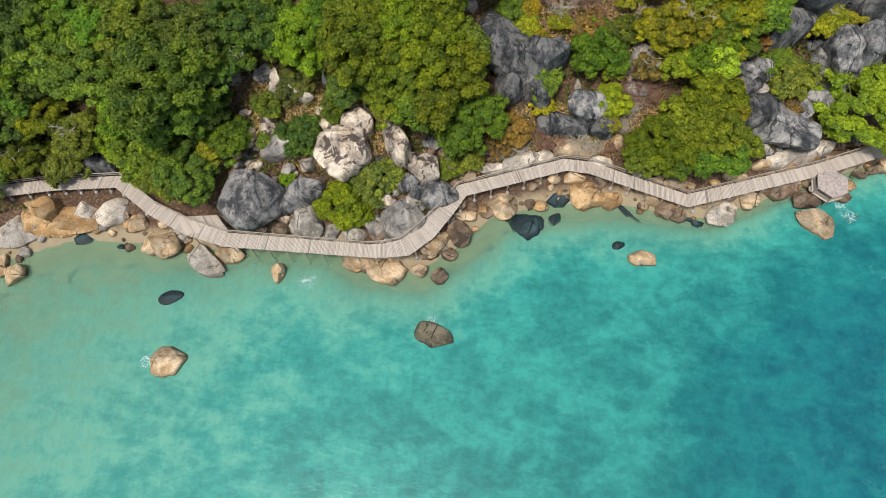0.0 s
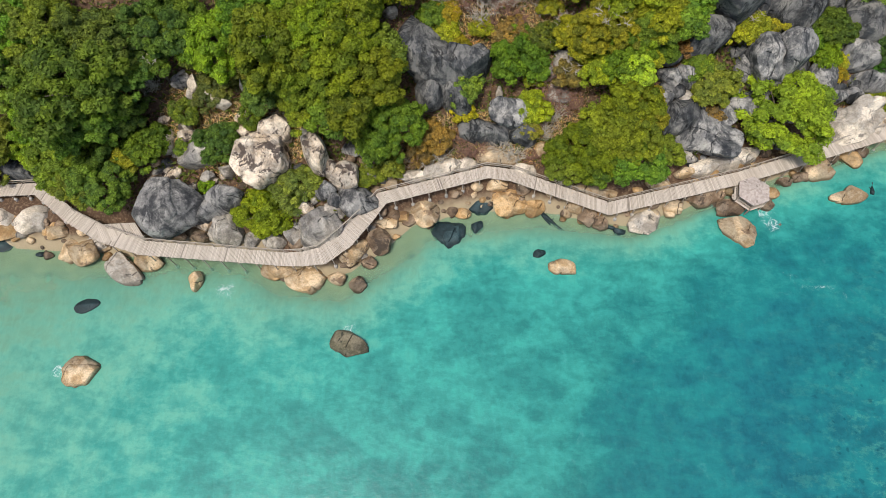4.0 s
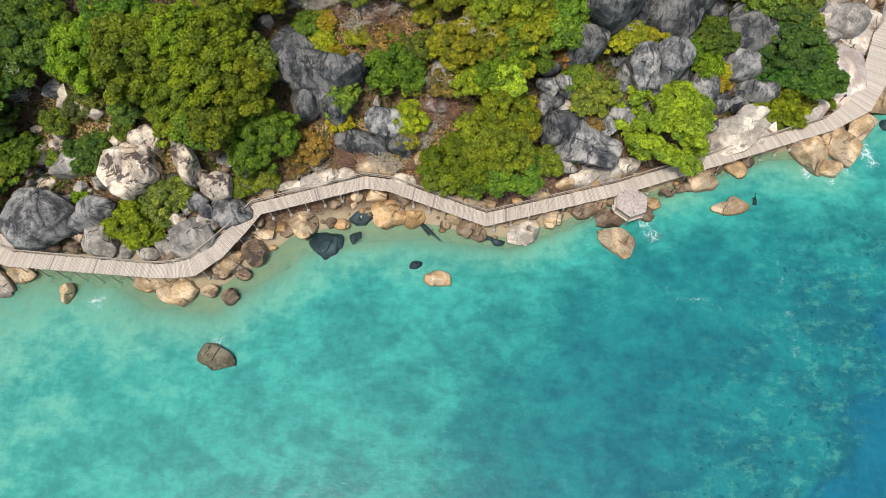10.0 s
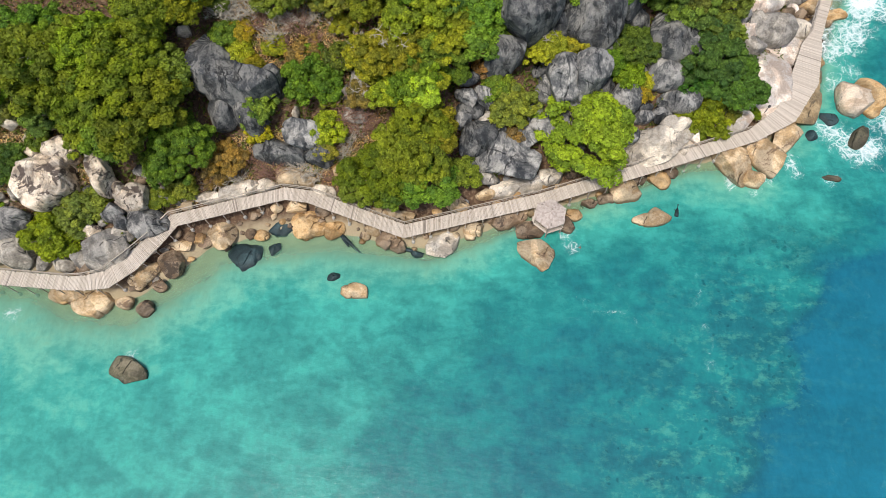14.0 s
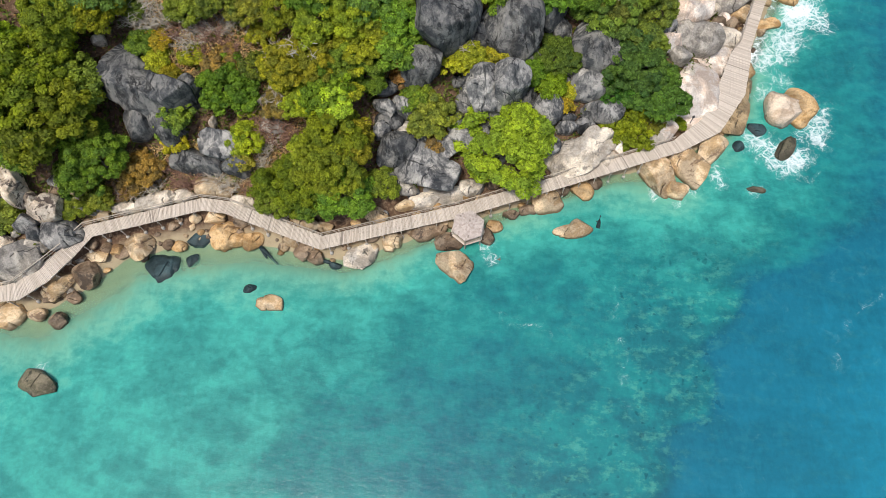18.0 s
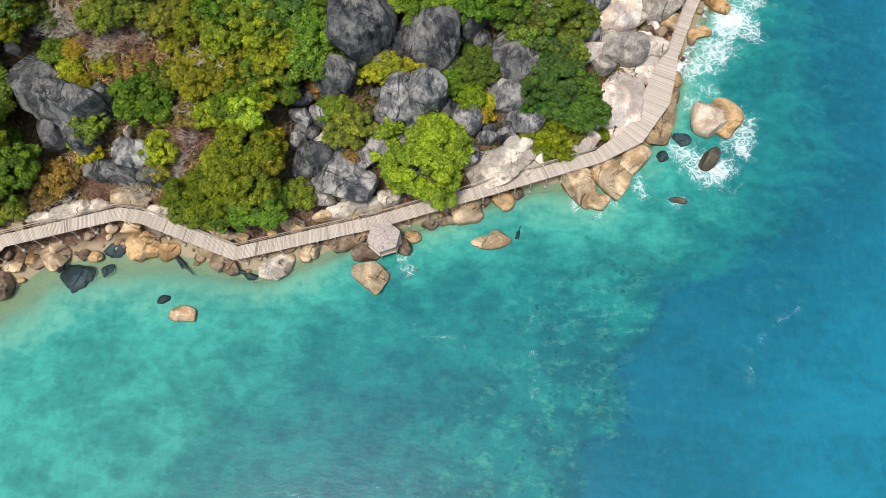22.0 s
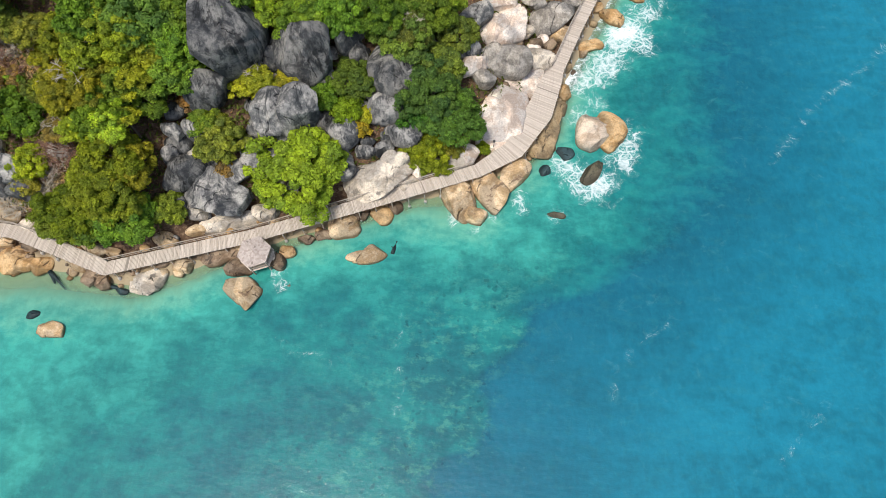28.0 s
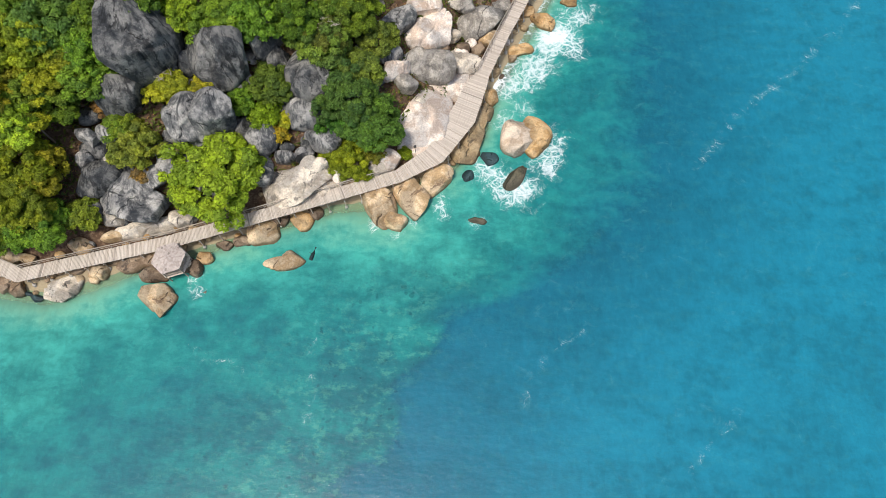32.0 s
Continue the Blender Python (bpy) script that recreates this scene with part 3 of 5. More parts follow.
def crown_mesh(kind, variant):
    """Leaves in clumps over a dome of radius r: real single leaves, in tufts with gaps between."""
    r, tuft, count, leaf = {"shrub": (1.8, 0.42, 70, 0.15), "small": (3.2, 0.56, 135, 0.19), "large": (5.4, 0.78, 190, 0.22)}[kind]
    rng = np.random.default_rng(hash((len(kind), variant)) % 1000 + 17)
    n_leaf = {"shrub": 80, "small": 105, "large": 160}[kind]
    a, u = rng.uniform(0, math.tau, count), rng.uniform(0, 1, count)
    polar = np.arccos(1 - 1.12 * u)
    lobes = 1 + 0.17 * np.sin(a * 3 + rng.uniform(0, 6)) + 0.12 * np.sin(a * 5 + rng.uniform(0, 6)) + rng.normal(0, 0.06, count)
    depth = rng.choice([1.0, 0.93, 0.78], count, p=[0.5, 0.25, 0.25])
    rad = (r - tuft * 0.7) * lobes * depth
    c = np.stack([np.sin(polar) * np.cos(a) * rad, np.sin(polar) * np.sin(a) * rad, np.cos(polar) * rad * 0.66], 1)
    c[:, 2] += rng.normal(0, 0.12 * r, count) * 0.6
    d = rng.normal(size=(count, n_leaf, 3))
    d[..., 2] = np.abs(d[..., 2]) * 1.1 - 0.35
    d /= np.linalg.norm(d, axis=2, keepdims=True)
    size = tuft * rng.uniform(0.75, 1.3, (count, 1, 1))
    at = (c[:, None] + d * size * rng.uniform(0.55, 1.05, (count, n_leaf, 1)) * np.array([1, 1, 0.75])).reshape(-1, 3)
    out = (d + np.array([0, 0, 0.55]) + rng.normal(0, 0.38, d.shape)).reshape(-1, 3)
    out /= np.linalg.norm(out, axis=1, keepdims=True)
    s = np.cross(out, rng.normal(size=out.shape))
    s /= np.linalg.norm(s, axis=1, keepdims=True)
    w = np.cross(out, s)
    l = leaf * rng.uniform(0.7, 1.3, (len(at), 1))
    tip, lft, rgt = at + s * l, at - s * l * 0.75 + w * l * 0.62 - out * l * 0.2, at - s * l * 0.75 - w * l * 0.62 - out * l * 0.2
    me = leaves("crown_" + kind, np.stack([rgt, tip, lft], 1), LEAVES)
    me.attributes.new("tuft", "FLOAT", "POINT").data.foreach_set("value", np.repeat(rng.uniform(0, 1, count), n_leaf * 3).astype(np.float32))
    return me, r


def crown(kind, variant):
    if (kind, variant) not in CROWNS:
        CROWNS[kind, variant] = crown_mesh(kind, variant)
    return CROWNS[kind, variant]


def plant(name, x, y, z, h, r, colour, seed, words, bare):
    rnd = random.Random(seed)
    kind = "shrub" if r < 2.4 else "small" if r < 4.2 else "large"
    base = holder(name, (x, y, z), TREE_WORDS[colour] + " " + words, name, name + "s on the slope")
    me, size = crown(kind, rnd.randrange(5))
    lean = (rnd.uniform(-0.1, 0.1) * r, rnd.uniform(-0.1, 0.1) * r)
    mid = h - 0.30 * r
    stem = [(0, 0, -0.6), (lean[0] * 0.3, lean[1] * 0.3, mid * 0.45), (lean[0], lean[1], max(mid, 0.4))]
    thick = 0.045 * r + 0.04
    pieces = [tube(stem, (thick * 1.4, thick, thick * 0.7))]
    for k in range(4 if r < 2.4 else 6):
        a = k * math.tau / 6 + rnd.uniform(-0.4, 0.4)
        q = rnd.uniform(0.45, 0.72) * r
        start = Vector(stem[1]).lerp(Vector(stem[2]), rnd.uniform(0.2, 0.9))
        end = Vector((lean[0] + math.cos(a) * q, lean[1] + math.sin(a) * q, max(mid, 0.4) + 0.32 * r))
        bend = start.lerp(end, 0.5) + Vector((0, 0, -0.08 * r))
        pieces.append(tube([start, bend, end], (thick * 0.55, thick * 0.36, thick * 0.12), 5))
    part("trunk", mesh_from("trunk", *join(*pieces), BARK, True), base)
    top = part("crown", me, base, at=(lean[0], lean[1], max(mid - 0.10 * r, 0.1)), turn=rnd.uniform(0, math.tau))
    k = r / size
    top.scale = (k * rnd.uniform(0.98, 1.12), k * rnd.uniform(0.95, 1.08), k * rnd.uniform(0.92, 1.15))
    if bare:
        for k in range(9):
            a, q = rnd.uniform(0, math.tau), rnd.uniform(0.3, 0.75) * r
            foot = Vector((lean[0] + rnd.uniform(-0.2, 0.2) * r, lean[1] + rnd.uniform(-0.2, 0.2) * r, mid + 0.15 * r))
            end = foot + Vector((math.cos(a) * q, math.sin(a) * q, 0.48 * r))
            kink = foot.lerp(end, 0.55) + Vector((rnd.uniform(-0.3, 0.3), rnd.uniform(-0.3, 0.3), 0.14 * r))
            dry = [tube([foot, kink, end], (0.09, 0.06, 0.02), 5)]
            for _ in range(4):
                w = kink.lerp(end, rnd.uniform(0.0, 0.7))
                dry.append(tube([w, w + Vector((rnd.uniform(-0.9, 0.9), rnd.uniform(-0.9, 0.9), rnd.uniform(0.1, 0.4)))], (0.04, 0.015), 4))
            part("dead_branch", mesh_from("dead_branch", *join(*dry), DEADWOOD, True), base, "bare bleached branch")
    tone = rnd.uniform(0.78, 1.2)
    top.color = (*(c * tone * rnd.uniform(0.86, 1.14) for c in colour), 1)
    return base


def dry_bush(x, y, z, r, mat, seed):
    """A leafless bush: a fan of thin arching stems with side twigs."""
    rnd = random.Random(seed)
    red = mat is REDTWIG
    base = holder("dry_bush", (x, y, z), "leafless reddish-brown bush on the dry bank" if red else "leafless bleached grey-brown bush on the dry bank", "bush", "dry bushes")
    for _ in range(9):
        pieces = []
        for _ in range(5):
            a, q = rnd.uniform(0, math.tau), rnd.uniform(0.45, 1.05) * r
            foot = Vector((rnd.uniform(-0.3, 0.3) * r, rnd.uniform(-0.3, 0.3) * r, -0.3))
            end = foot + Vector((math.cos(a) * q, math.sin(a) * q, rnd.uniform(0.5, 1.1) * r + 0.3))
            kink = foot.lerp(end, 0.5) + Vector((rnd.uniform(-0.2, 0.2), rnd.uniform(-0.2, 0.2), 0.25 * r))
            pieces.append(tube([foot, kink, end], (0.055, 0.04, 0.015), 4))
            for _ in range(3):
                w = kink.lerp(end, rnd.uniform(0, 0.9))
                pieces.append(tube([w, w + Vector((rnd.uniform(-0.7, 0.7), rnd.uniform(-0.7, 0.7), rnd.uniform(-0.1, 0.4)))], (0.03, 0.012), 3))
        part("branch", mesh_from("branch", *join(*pieces), mat), base)
    return base


def tree(x, y, z, h, r, colour, seed, bare=False):
    return plant("tree", x, y, z, h, r, colour, seed, "broad-leaved tree with a dense rounded crown", bare)


def shrub(x, y, z, h, r, colour, seed, bare=False):
    return plant("shrub", x, y, z, h, r, colour, seed, "shrub growing between the rocks", bare)



# rocks of the western cove
boulder(-64.1, 26.9, 1.30, 4.17, 2.74, 1.30, 1.43, 28, PALE, 10552)
boulder(-60.3, 30.3, 2.65, 2.18, 2.67, 1.91, 2.02, 70, OCHRE, 10296)
boulder(-58.4, 28.5, 1.06, 4.63, 2.16, 0.90, 1.13, 5, OCHRE, 10876)
boulder(-56.8, 29.4, 1.24, 6.72, 2.76, 1.20, 1.12, 4, OCHRE, 10880)
boulder(-61.7, 29.0, 1.84, 2.52, 2.16, 1.10, 1.34, 20, OCHRE, 10425)
boulder(-54.9, 30.3, 1.61, 1.78, 1.48, 0.90, 0.96, 0, PALE, 10885)
boulder(-50.4, 30.0, 1.57, 2.77, 2.16, 1.10, 1.15, 10, PALE, 11328)
boulder(-46.9, 28.5, 1.17, 1.85, 1.30, 1.16, 0.93, -10, TAN, 11868)
boulder(-55.2, 26.9, 0.01, 1.94, 1.22, 0.35, 0.34, 5, DARK, 11475)
boulder(-63.1, 20.8, 0.49, 1.82, 1.53, 1.34, 1.41, 20, TAN, 11506)
boulder(-65.4, 22.2, 0.35, 1.09, 1.89, 1.00, 0.95, 0, TAN, 11131)
boulder(-44.6, 25.7, 0.46, 1.42, 2.15, 1.28, 1.02, 0, TAN, 12518)
boulder(-42.2, 26.0, 0.75, 2.16, 2.23, 1.87, 1.25, 20, TAN, 12662)
boulder(-40.6, 27.2, 0.93, 1.51, 1.46, 1.26, 1.00, 0, PALE, 12621)
boulder(-49.1, 25.5, 0.04, 0.63, 0.48, 0.25, 0.43, 0, DARK, 12186)
boulder(-36.4, 23.5, 0.47, 3.5, 1.85, 1.30, 1.56, -42, PALE, 13539, crack=1, square=2.9, cuts=8)
boulder(-33.2, 24.7, 0.62, 2.57, 1.88, 1.67, 1.53, 0, TAN, 13646)
boulder(-25.8, 22.1, 0.47, 1.3, 1.8, 1.31, 2.00, 6, TAN, 14684)
boulder(-40.2, 18.3, 0.01, 1.95, 1.09, 0.35, 1.50, 20, DARK, 13960)
boulder(-38.8, 9.3, 0.35, 2.85, 2.46, 1.00, 2.34, 8, TAN, 15412, crack=1, egg=(185, 0.3), square=2.6, cuts=10)
boulder(-4.1, 13.7, 0.25, 3.03, 1.84, 0.75, 3.12, -10, OLIVE, 18098)
boulder(-21.6, 20.1, -0.25, 1.85, 2.24, 0.25, 1.69, 0, SUNK, 15419)
boulder(-10.5, 22.5, 0.43, 3.39, 2.24, 1.20, 1.21, -14, TAN, 16070, crack=1)
boulder(-14.4, 23.5, 0.36, 2.94, 1.35, 0.90, 1.03, -12, TAN, 15564)
boulder(-6.6, 22.8, 0.42, 1.38, 1.09, 0.96, 0.85, -10, TAN, 16394)
boulder(-3.5, 22.1, 0.40, 1.30, 1.50, 1.13, 1.62, -30, WET, 16791)
boulder(-4.5, 26.7, 1.12, 2.36, 2.18, 1.30, 1.43, 20, TAN, 15940)
boulder(-0.7, 28.1, 0.89, 1.97, 1.86, 1.61, 1.34, -50, WET, 16108)
boulder(-0.2, 30.8, 1.08, 1.83, 0.86, 0.82, 0.92, -3, TAN, 15741)
boulder(5.0, 32.8, 0.79, 2.17, 2.49, 1.20, 1.19, 60, TAN, 15936, crack=1)
boulder(2.0, 31.9, 0.87, 0.92, 0.95, 0.79, 0.77, 0, OCHRE, 15787)
boulder(-5.1, 24.9, 0.66, 1.39, 1.01, 0.90, 0.97, 10, WET, 16196)
boulder(-2.4, 25.2, 0.31, 1.23, 1.01, 0.89, 0.81, 20, WET, 16415)
boulder(8.6, 29.8, -0.06, 2.73, 2.46, 0.60, 1.55, 10, DARK, 16758, egg=(270, 0.3), square=2.6)
boulder(12.4, 31.0, 0.01, 1.09, 0.86, 0.35, 0.98, 30, DARK, 16918)
boulder(12.8, 34.2, -0.06, 2.27, 1.56, 0.60, 0.26, 0, DARK, 16471)
boulder(7.7, 33.7, 0.03, 0.59, 0.78, 0.30, 0.12, 0, DARK, 16095)
boulder(17.1, 34.5, 0.65, 2.68, 2.32, 1.10, 1.02, 10, OCHRE, 16778, crack=2)
boulder(20.4, 34.0, 0.53, 1.93, 1.47, 1.00, 0.87, 25, OCHRE, 17163)
boulder(15.1, 36.8, 1.49, 1.69, 1.22, 1.08, 0.91, 0, TAN, 16207)
boulder(18.8, 36.6, 1.43, 1.43, 1.30, 1.13, 0.91, 0, WET, 16568)
boulder(23.7, 25.1, 0.21, 2.26, 1.41, 0.65, 2.97, -12, TAN, 18898, crack=1)
boulder(21.0, 27.1, -0.02, 0.99, 0.76, 0.45, 2.20, 0, DARK, 18313)
boulder(27.6, 32.4, 0.52, 1.66, 1.45, 1.27, 0.98, -20, WET, 18061)
boulder(29.5, 31.4, 0.38, 1.24, 1.28, 1.07, 0.98, 0, WET, 18405)
boulder(25.7, 34.0, 0.82, 1.50, 1.20, 1.06, 0.88, -20, TAN, 17626)
boulder(32.0, 30.7, 0.00, 1.00, 0.60, 0.40, 0.57, -10, DARK, 18772)
boulder(35.7, 31.6, 0.43, 2.88, 2.20, 1.20, 1.70, 25, PALE, 18952, crack=1, square=2.3, cuts=10)
boulder(39.9, 34.4, 0.64, 1.58, 1.28, 1.13, 1.16, 0, TAN, 18886)
boulder(44.5, 35.8, 0.59, 2.92, 1.46, 1.20, 1.68, 15, WET, 19076)
boulder(41.2, 36.2, 0.95, 1.67, 1.03, 0.94, 0.89, 0, WET, 18705)
boulder(48.5, 31.1, 0.39, 3.19, 2.10, 1.10, 3.60, -38, TAN, 20238, square=2.5, cuts=10)
boulder(47.5, 34.6, 0.43, 2.34, 1.54, 1.20, 2.31, 10, WET, 19551)
boulder(52.7, 35.3, 0.39, 1.25, 1.38, 1.09, 2.59, 0, WET, 19915)
boulder(54.2, 32.4, -0.25, 1.08, 0.77, 0.30, 2.77, 0, SUNK, 20545)
# rocks on the slope above the western boardwalk
boulder(-29.8, 31.5, 5.40, 4.94, 4.83, 3.20, 5.34, 40, DARKG, 12539, egg=(240, 0.22), square=2.4, cuts=10)
boulder(-25.2, 31.2, 3.31, 3.47, 2.46, 2.25, 2.77, 20, DARKG, 13229, egg=(200, 0.2), square=2.6)
boulder(-22.6, 29.0, 2.16, 2.65, 2.81, 1.80, 2.46, 60, GREY, 13876, square=3.0)
boulder(-18.8, 28.0, 0.80, 1.25, 1.37, 1.08, 0.89, 90, GREY, 14486)
boulder(-15.4, 27.8, 1.33, 2.14, 1.36, 1.23, 1.21, -8, GREY, 14766)
boulder(-22.0, 32.8, 4.60, 1.80, 2.69, 2.00, 3.43, -70, DARKG, 13170)
boulder(-9.3, 29.0, 3.79, 3.47, 2.90, 2.30, 2.86, 35, GREY, 14953, crack=1, egg=(80, 0.2), square=2.6)
boulder(-4.0, 32.9, 3.70, 2.70, 3.03, 2.10, 2.70, 60, DARKG, 14878)
boulder(-7.0, 32.6, 5.12, 1.21, 1.16, 1.20, 2.37, 0, DARKG, 14540)
boulder(-8.1, 33.6, 5.65, 1.21, 1.82, 1.50, 2.30, -70, DARKG, 14240)
boulder(-16.9, 37.8, 7.18, 4.78, 4.34, 3.25, 3.86, 40, BLOTCH, 12676, crack=1, egg=(270, 0.12), square=2.6)
boulder(-15.2, 41.1, 8.79, 2.42, 2.49, 2.25, 3.68, 0, BLOTCH, 12219)
boulder(-9.8, 38.2, 8.45, 3.67, 1.72, 2.00, 3.91, -62, BLOTCH, 13150)
boulder(-5.8, 35.8, 5.70, 2.11, 2.09, 1.80, 3.06, 0, BLOTCH, 14139)
boulder(-8.0, 36.6, 6.12, 1.38, 2.09, 1.50, 2.40, 80, BLOTCH, 13780)
boulder(-18.7, 46.0, 10.27, 2.20, 1.09, 1.50, 1.94, -80, PALE, 11080)
boulder(-23.0, 44.9, 9.79, 2.61, 1.09, 1.50, 2.04, -22, PALE, 10890)
boulder(-30.7, 40.1, 6.95, 1.57, 1.96, 1.30, 2.18, 0, BLOTCH, 11161)
boulder(-28.0, 41.8, 7.91, 1.07, 1.02, 1.00, 1.44, 0, BLOTCH, 11067)
boulder(-27.0, 45.8, 9.72, 1.15, 0.68, 1.00, 1.44, 80, PALE, 10410)
boulder(-31.2, 43.1, 7.55, 1.00, 0.69, 0.80, 1.16, 10, BLOTCH, 10659)
boulder(-26.3, 38.0, 6.65, 1.89, 2.70, 1.80, 3.20, -70, GREY, 11850)
boulder(-19.7, 41.4, 7.72, 1.23, 1.01, 1.00, 1.69, 10, BLOTCH, 11873)
boulder(-22.3, 36.5, 5.07, 1.24, 1.28, 1.20, 1.70, 0, GREY, 12585)
boulder(-25.1, 35.8, 4.74, 1.24, 0.85, 1.00, 1.51, 0, GREY, 12470)
boulder(-28.6, 47.7, 10.61, 1.64, 1.69, 1.20, 1.91, 0, DARKG, 9919)
boulder(-11.0, 31.3, 4.53, 1.37, 1.25, 1.20, 1.75, 20, BLOTCH, 14410)
boulder(-12.9, 28.3, 2.70, 1.22, 1.01, 1.00, 1.68, 0, GREY, 14820)
boulder(-52.6, 37.4, 3.6, 3.6, 2.3, 2.2, 3.0, -16, CLIFF, 10331, square=3.0)
boulder(-27.6, 40.6, 7.6, 1.5, 1.2, 1.2, 1.9, 20, BLOTCH, 10332)
boulder(-20.2, 43.3, 8.3, 1.2, 0.9, 0.9, 1.5, 10, BLOTCH, 10333)
boulder(-26.9, 47.0, 10.2, 0.9, 1.7, 1.3, 1.9, 10, PALE, 10334)
boulder(-19.4, 47.6, 10.9, 1.1, 1.8, 1.4, 2.0, -15, PALE, 10335)
boulder(-29.5, 28.3, 1.7, 1.9, 1.0, 1.0, 1.4, -8, WET, 20601)
boulder(-26.2, 28.1, 1.7, 1.8, 0.9, 1.0, 1.4, 0, WET, 20602)
boulder(-24.1, 30.0, 1.7, 1.3, 1.2, 1.0, 1.4, 8, WET, 20603)
# dark cliff and the ledges under it
boulder(4.6, 52.2, 10.6, 7.4, 4.9, 4.0, 5.5, -44, CLIFF, 11689, crack=2, egg=(280, 0.12), square=3.0, cuts=12)
boulder(8.3, 47.6, 8.2, 4.0, 2.5, 2.6, 3.2, -30, CLIFF, 12770, square=3.0)
boulder(9.4, 50.4, 11.44, 2.26, 3.99, 3.00, 5.00, 75, CLIFF, 12920)
boulder(5.8, 47.5, 8.53, 2.97, 2.97, 2.50, 2.94, 10, CLIFF, 13285)
boulder(12.1, 51.4, 10.62, 2.21, 2.19, 2.25, 3.43, 0, CLIFF, 13112)
boulder(16.4, 45.0, 7.15, 3.05, 2.80, 2.40, 3.12, 30, SLATE, 14724, crack=1)
boulder(12.3, 43.2, 5.16, 4.35, 2.15, 2.00, 2.04, -6, CLIFF, 14781)
boulder(18.3, 42.7, 5.52, 2.57, 1.96, 2.00, 2.58, 10, CLIFF, 15359)
boulder(15.1, 48.2, 7.70, 0.58, 0.94, 0.80, 1.50, 0, PALE, 14104)
boulder(3.2, 37.2, 3.11, 2.68, 1.21, 1.00, 1.56, 10, PALE, 14963)
boulder(7.3, 38.5, 3.14, 3.19, 1.38, 1.10, 1.59, 14, PALE, 15145, crack=2)
boulder(14.5, 40.6, 3.34, 3.54, 1.48, 1.20, 1.79, -4, TAN, 15476)
boulder(10.6, 39.4, 2.80, 2.54, 1.13, 1.00, 1.25, 6, PALE, 15334)
boulder(18.7, 38.9, 2.46, 2.36, 1.13, 1.00, 0.92, -14, PALE, 16165)
boulder(0.3, 36.2, 2.75, 1.09, 0.95, 0.80, 1.20, 0, TAN, 14880)
boulder(21.2, 41.4, 4.06, 0.92, 1.12, 0.80, 1.40, 0, TAN, 15915)
boulder(24.1, 51.7, 9.54, 1.65, 2.54, 1.50, 2.21, 20, GREY, 14280)
boulder(23.3, 48.6, 7.26, 2.08, 2.57, 1.20, 1.45, 0, GREY, 14825)
boulder(-0.2, 57.3, 13.03, 1.11, 0.81, 0.80, 1.57, 10, PALE, 8825)
boulder(9.2, 52.3, 10.13, 1.20, 1.07, 1.10, 1.71, 0, GREY, 10754)
boulder(21.9, 50.8, 8.75, 1.24, 1.28, 1.20, 1.65, 0, GREY, 14265)
boulder(27.9, 35.9, 1.89, 2.50, 1.03, 0.90, 1.29, -18, TAN, 17485)
boulder(30.6, 35.5, 1.85, 1.66, 0.94, 0.80, 1.16, -10, TAN, 17795)
boulder(37.7, 37.2, 2.22, 1.25, 2.14, 1.10, 1.71, 70, TAN, 18165)
# dark boulders of the eastern slope
boulder(46.0, 60.6, 15.89, 5.24, 5.46, 5.50, 7.87, -30, CLIFF, 10862, crack=1, egg=(275, 0.22), square=2.1, cuts=6)
boulder(55.7, 61.1, 12.79, 4.58, 4.63, 4.50, 6.11, -50, CLIFF, 12250, crack=1, egg=(300, 0.22), square=2.3, cuts=10)
boulder(61.2, 64.8, 12.71, 1.89, 3.73, 3.00, 4.98, -18, CLIFF, 12316, square=2.6)
boulder(67.5, 60.2, 9.46, 4.48, 3.95, 3.25, 4.39, -40, CLIFF, 13951, crack=1, egg=(250, 0.15), square=2.6, cuts=10)
boulder(52.0, 52.7, 9.36, 3.89, 3.68, 3.50, 5.38, 60, SLATE, 13465, crack=1)
boulder(55.2, 53.8, 9.78, 2.87, 3.36, 3.50, 6.01, -55, SLATE, 13571)
boulder(53.7, 51.5, 6.59, 4.39, 1.64, 2.00, 3.11, -5, SLATE, 14151)
boulder(66.8, 56.0, 6.76, 3.64, 2.41, 2.20, 3.18, 10, SLATE, 14766, crack=1, square=2.6)
boulder(68.4, 53.0, 5.02, 3.17, 2.01, 1.80, 2.71, -14, SLATE, 15511, square=2.7)
boulder(60.4, 52.5, 6.00, 2.66, 2.65, 2.30, 3.12, 30, SLATE, 14730)
boulder(57.9, 54.5, 6.26, 1.38, 1.67, 1.50, 1.73, 0, CLIFF, 14195)
boulder(43.6, 55.6, 10.56, 2.57, 3.77, 3.50, 3.31, -70, CLIFF, 12110, square=3.2, cuts=6)
boulder(40.8, 50.7, 8.08, 1.88, 1.69, 1.70, 2.18, -40, SLATE, 12826)
boulder(38.6, 50.5, 8.24, 1.33, 2.01, 1.50, 2.40, 60, SLATE, 12616)
boulder(39.6, 45.6, 6.21, 3.60, 2.42, 2.00, 2.73, 30, CLIFF, 13636)
boulder(38.1, 47.9, 6.81, 1.57, 1.38, 1.30, 1.94, 10, SLATE, 13101)
boulder(44.0, 43.2, 4.56, 5.36, 3.73, 2.20, 3.70, -12, SLATE, 14583, crack=2)
boulder(49.5, 47.7, 5.90, 3.32, 2.12, 1.80, 3.09, 12, SLATE, 14342, crack=1)
boulder(60.0, 48.1, 4.09, 1.69, 2.74, 2.00, 2.89, 70, SLATE, 15487)
boulder(51.5, 49.3, 5.84, 2.39, 1.23, 1.20, 2.01, 0, CLIFF, 14331)
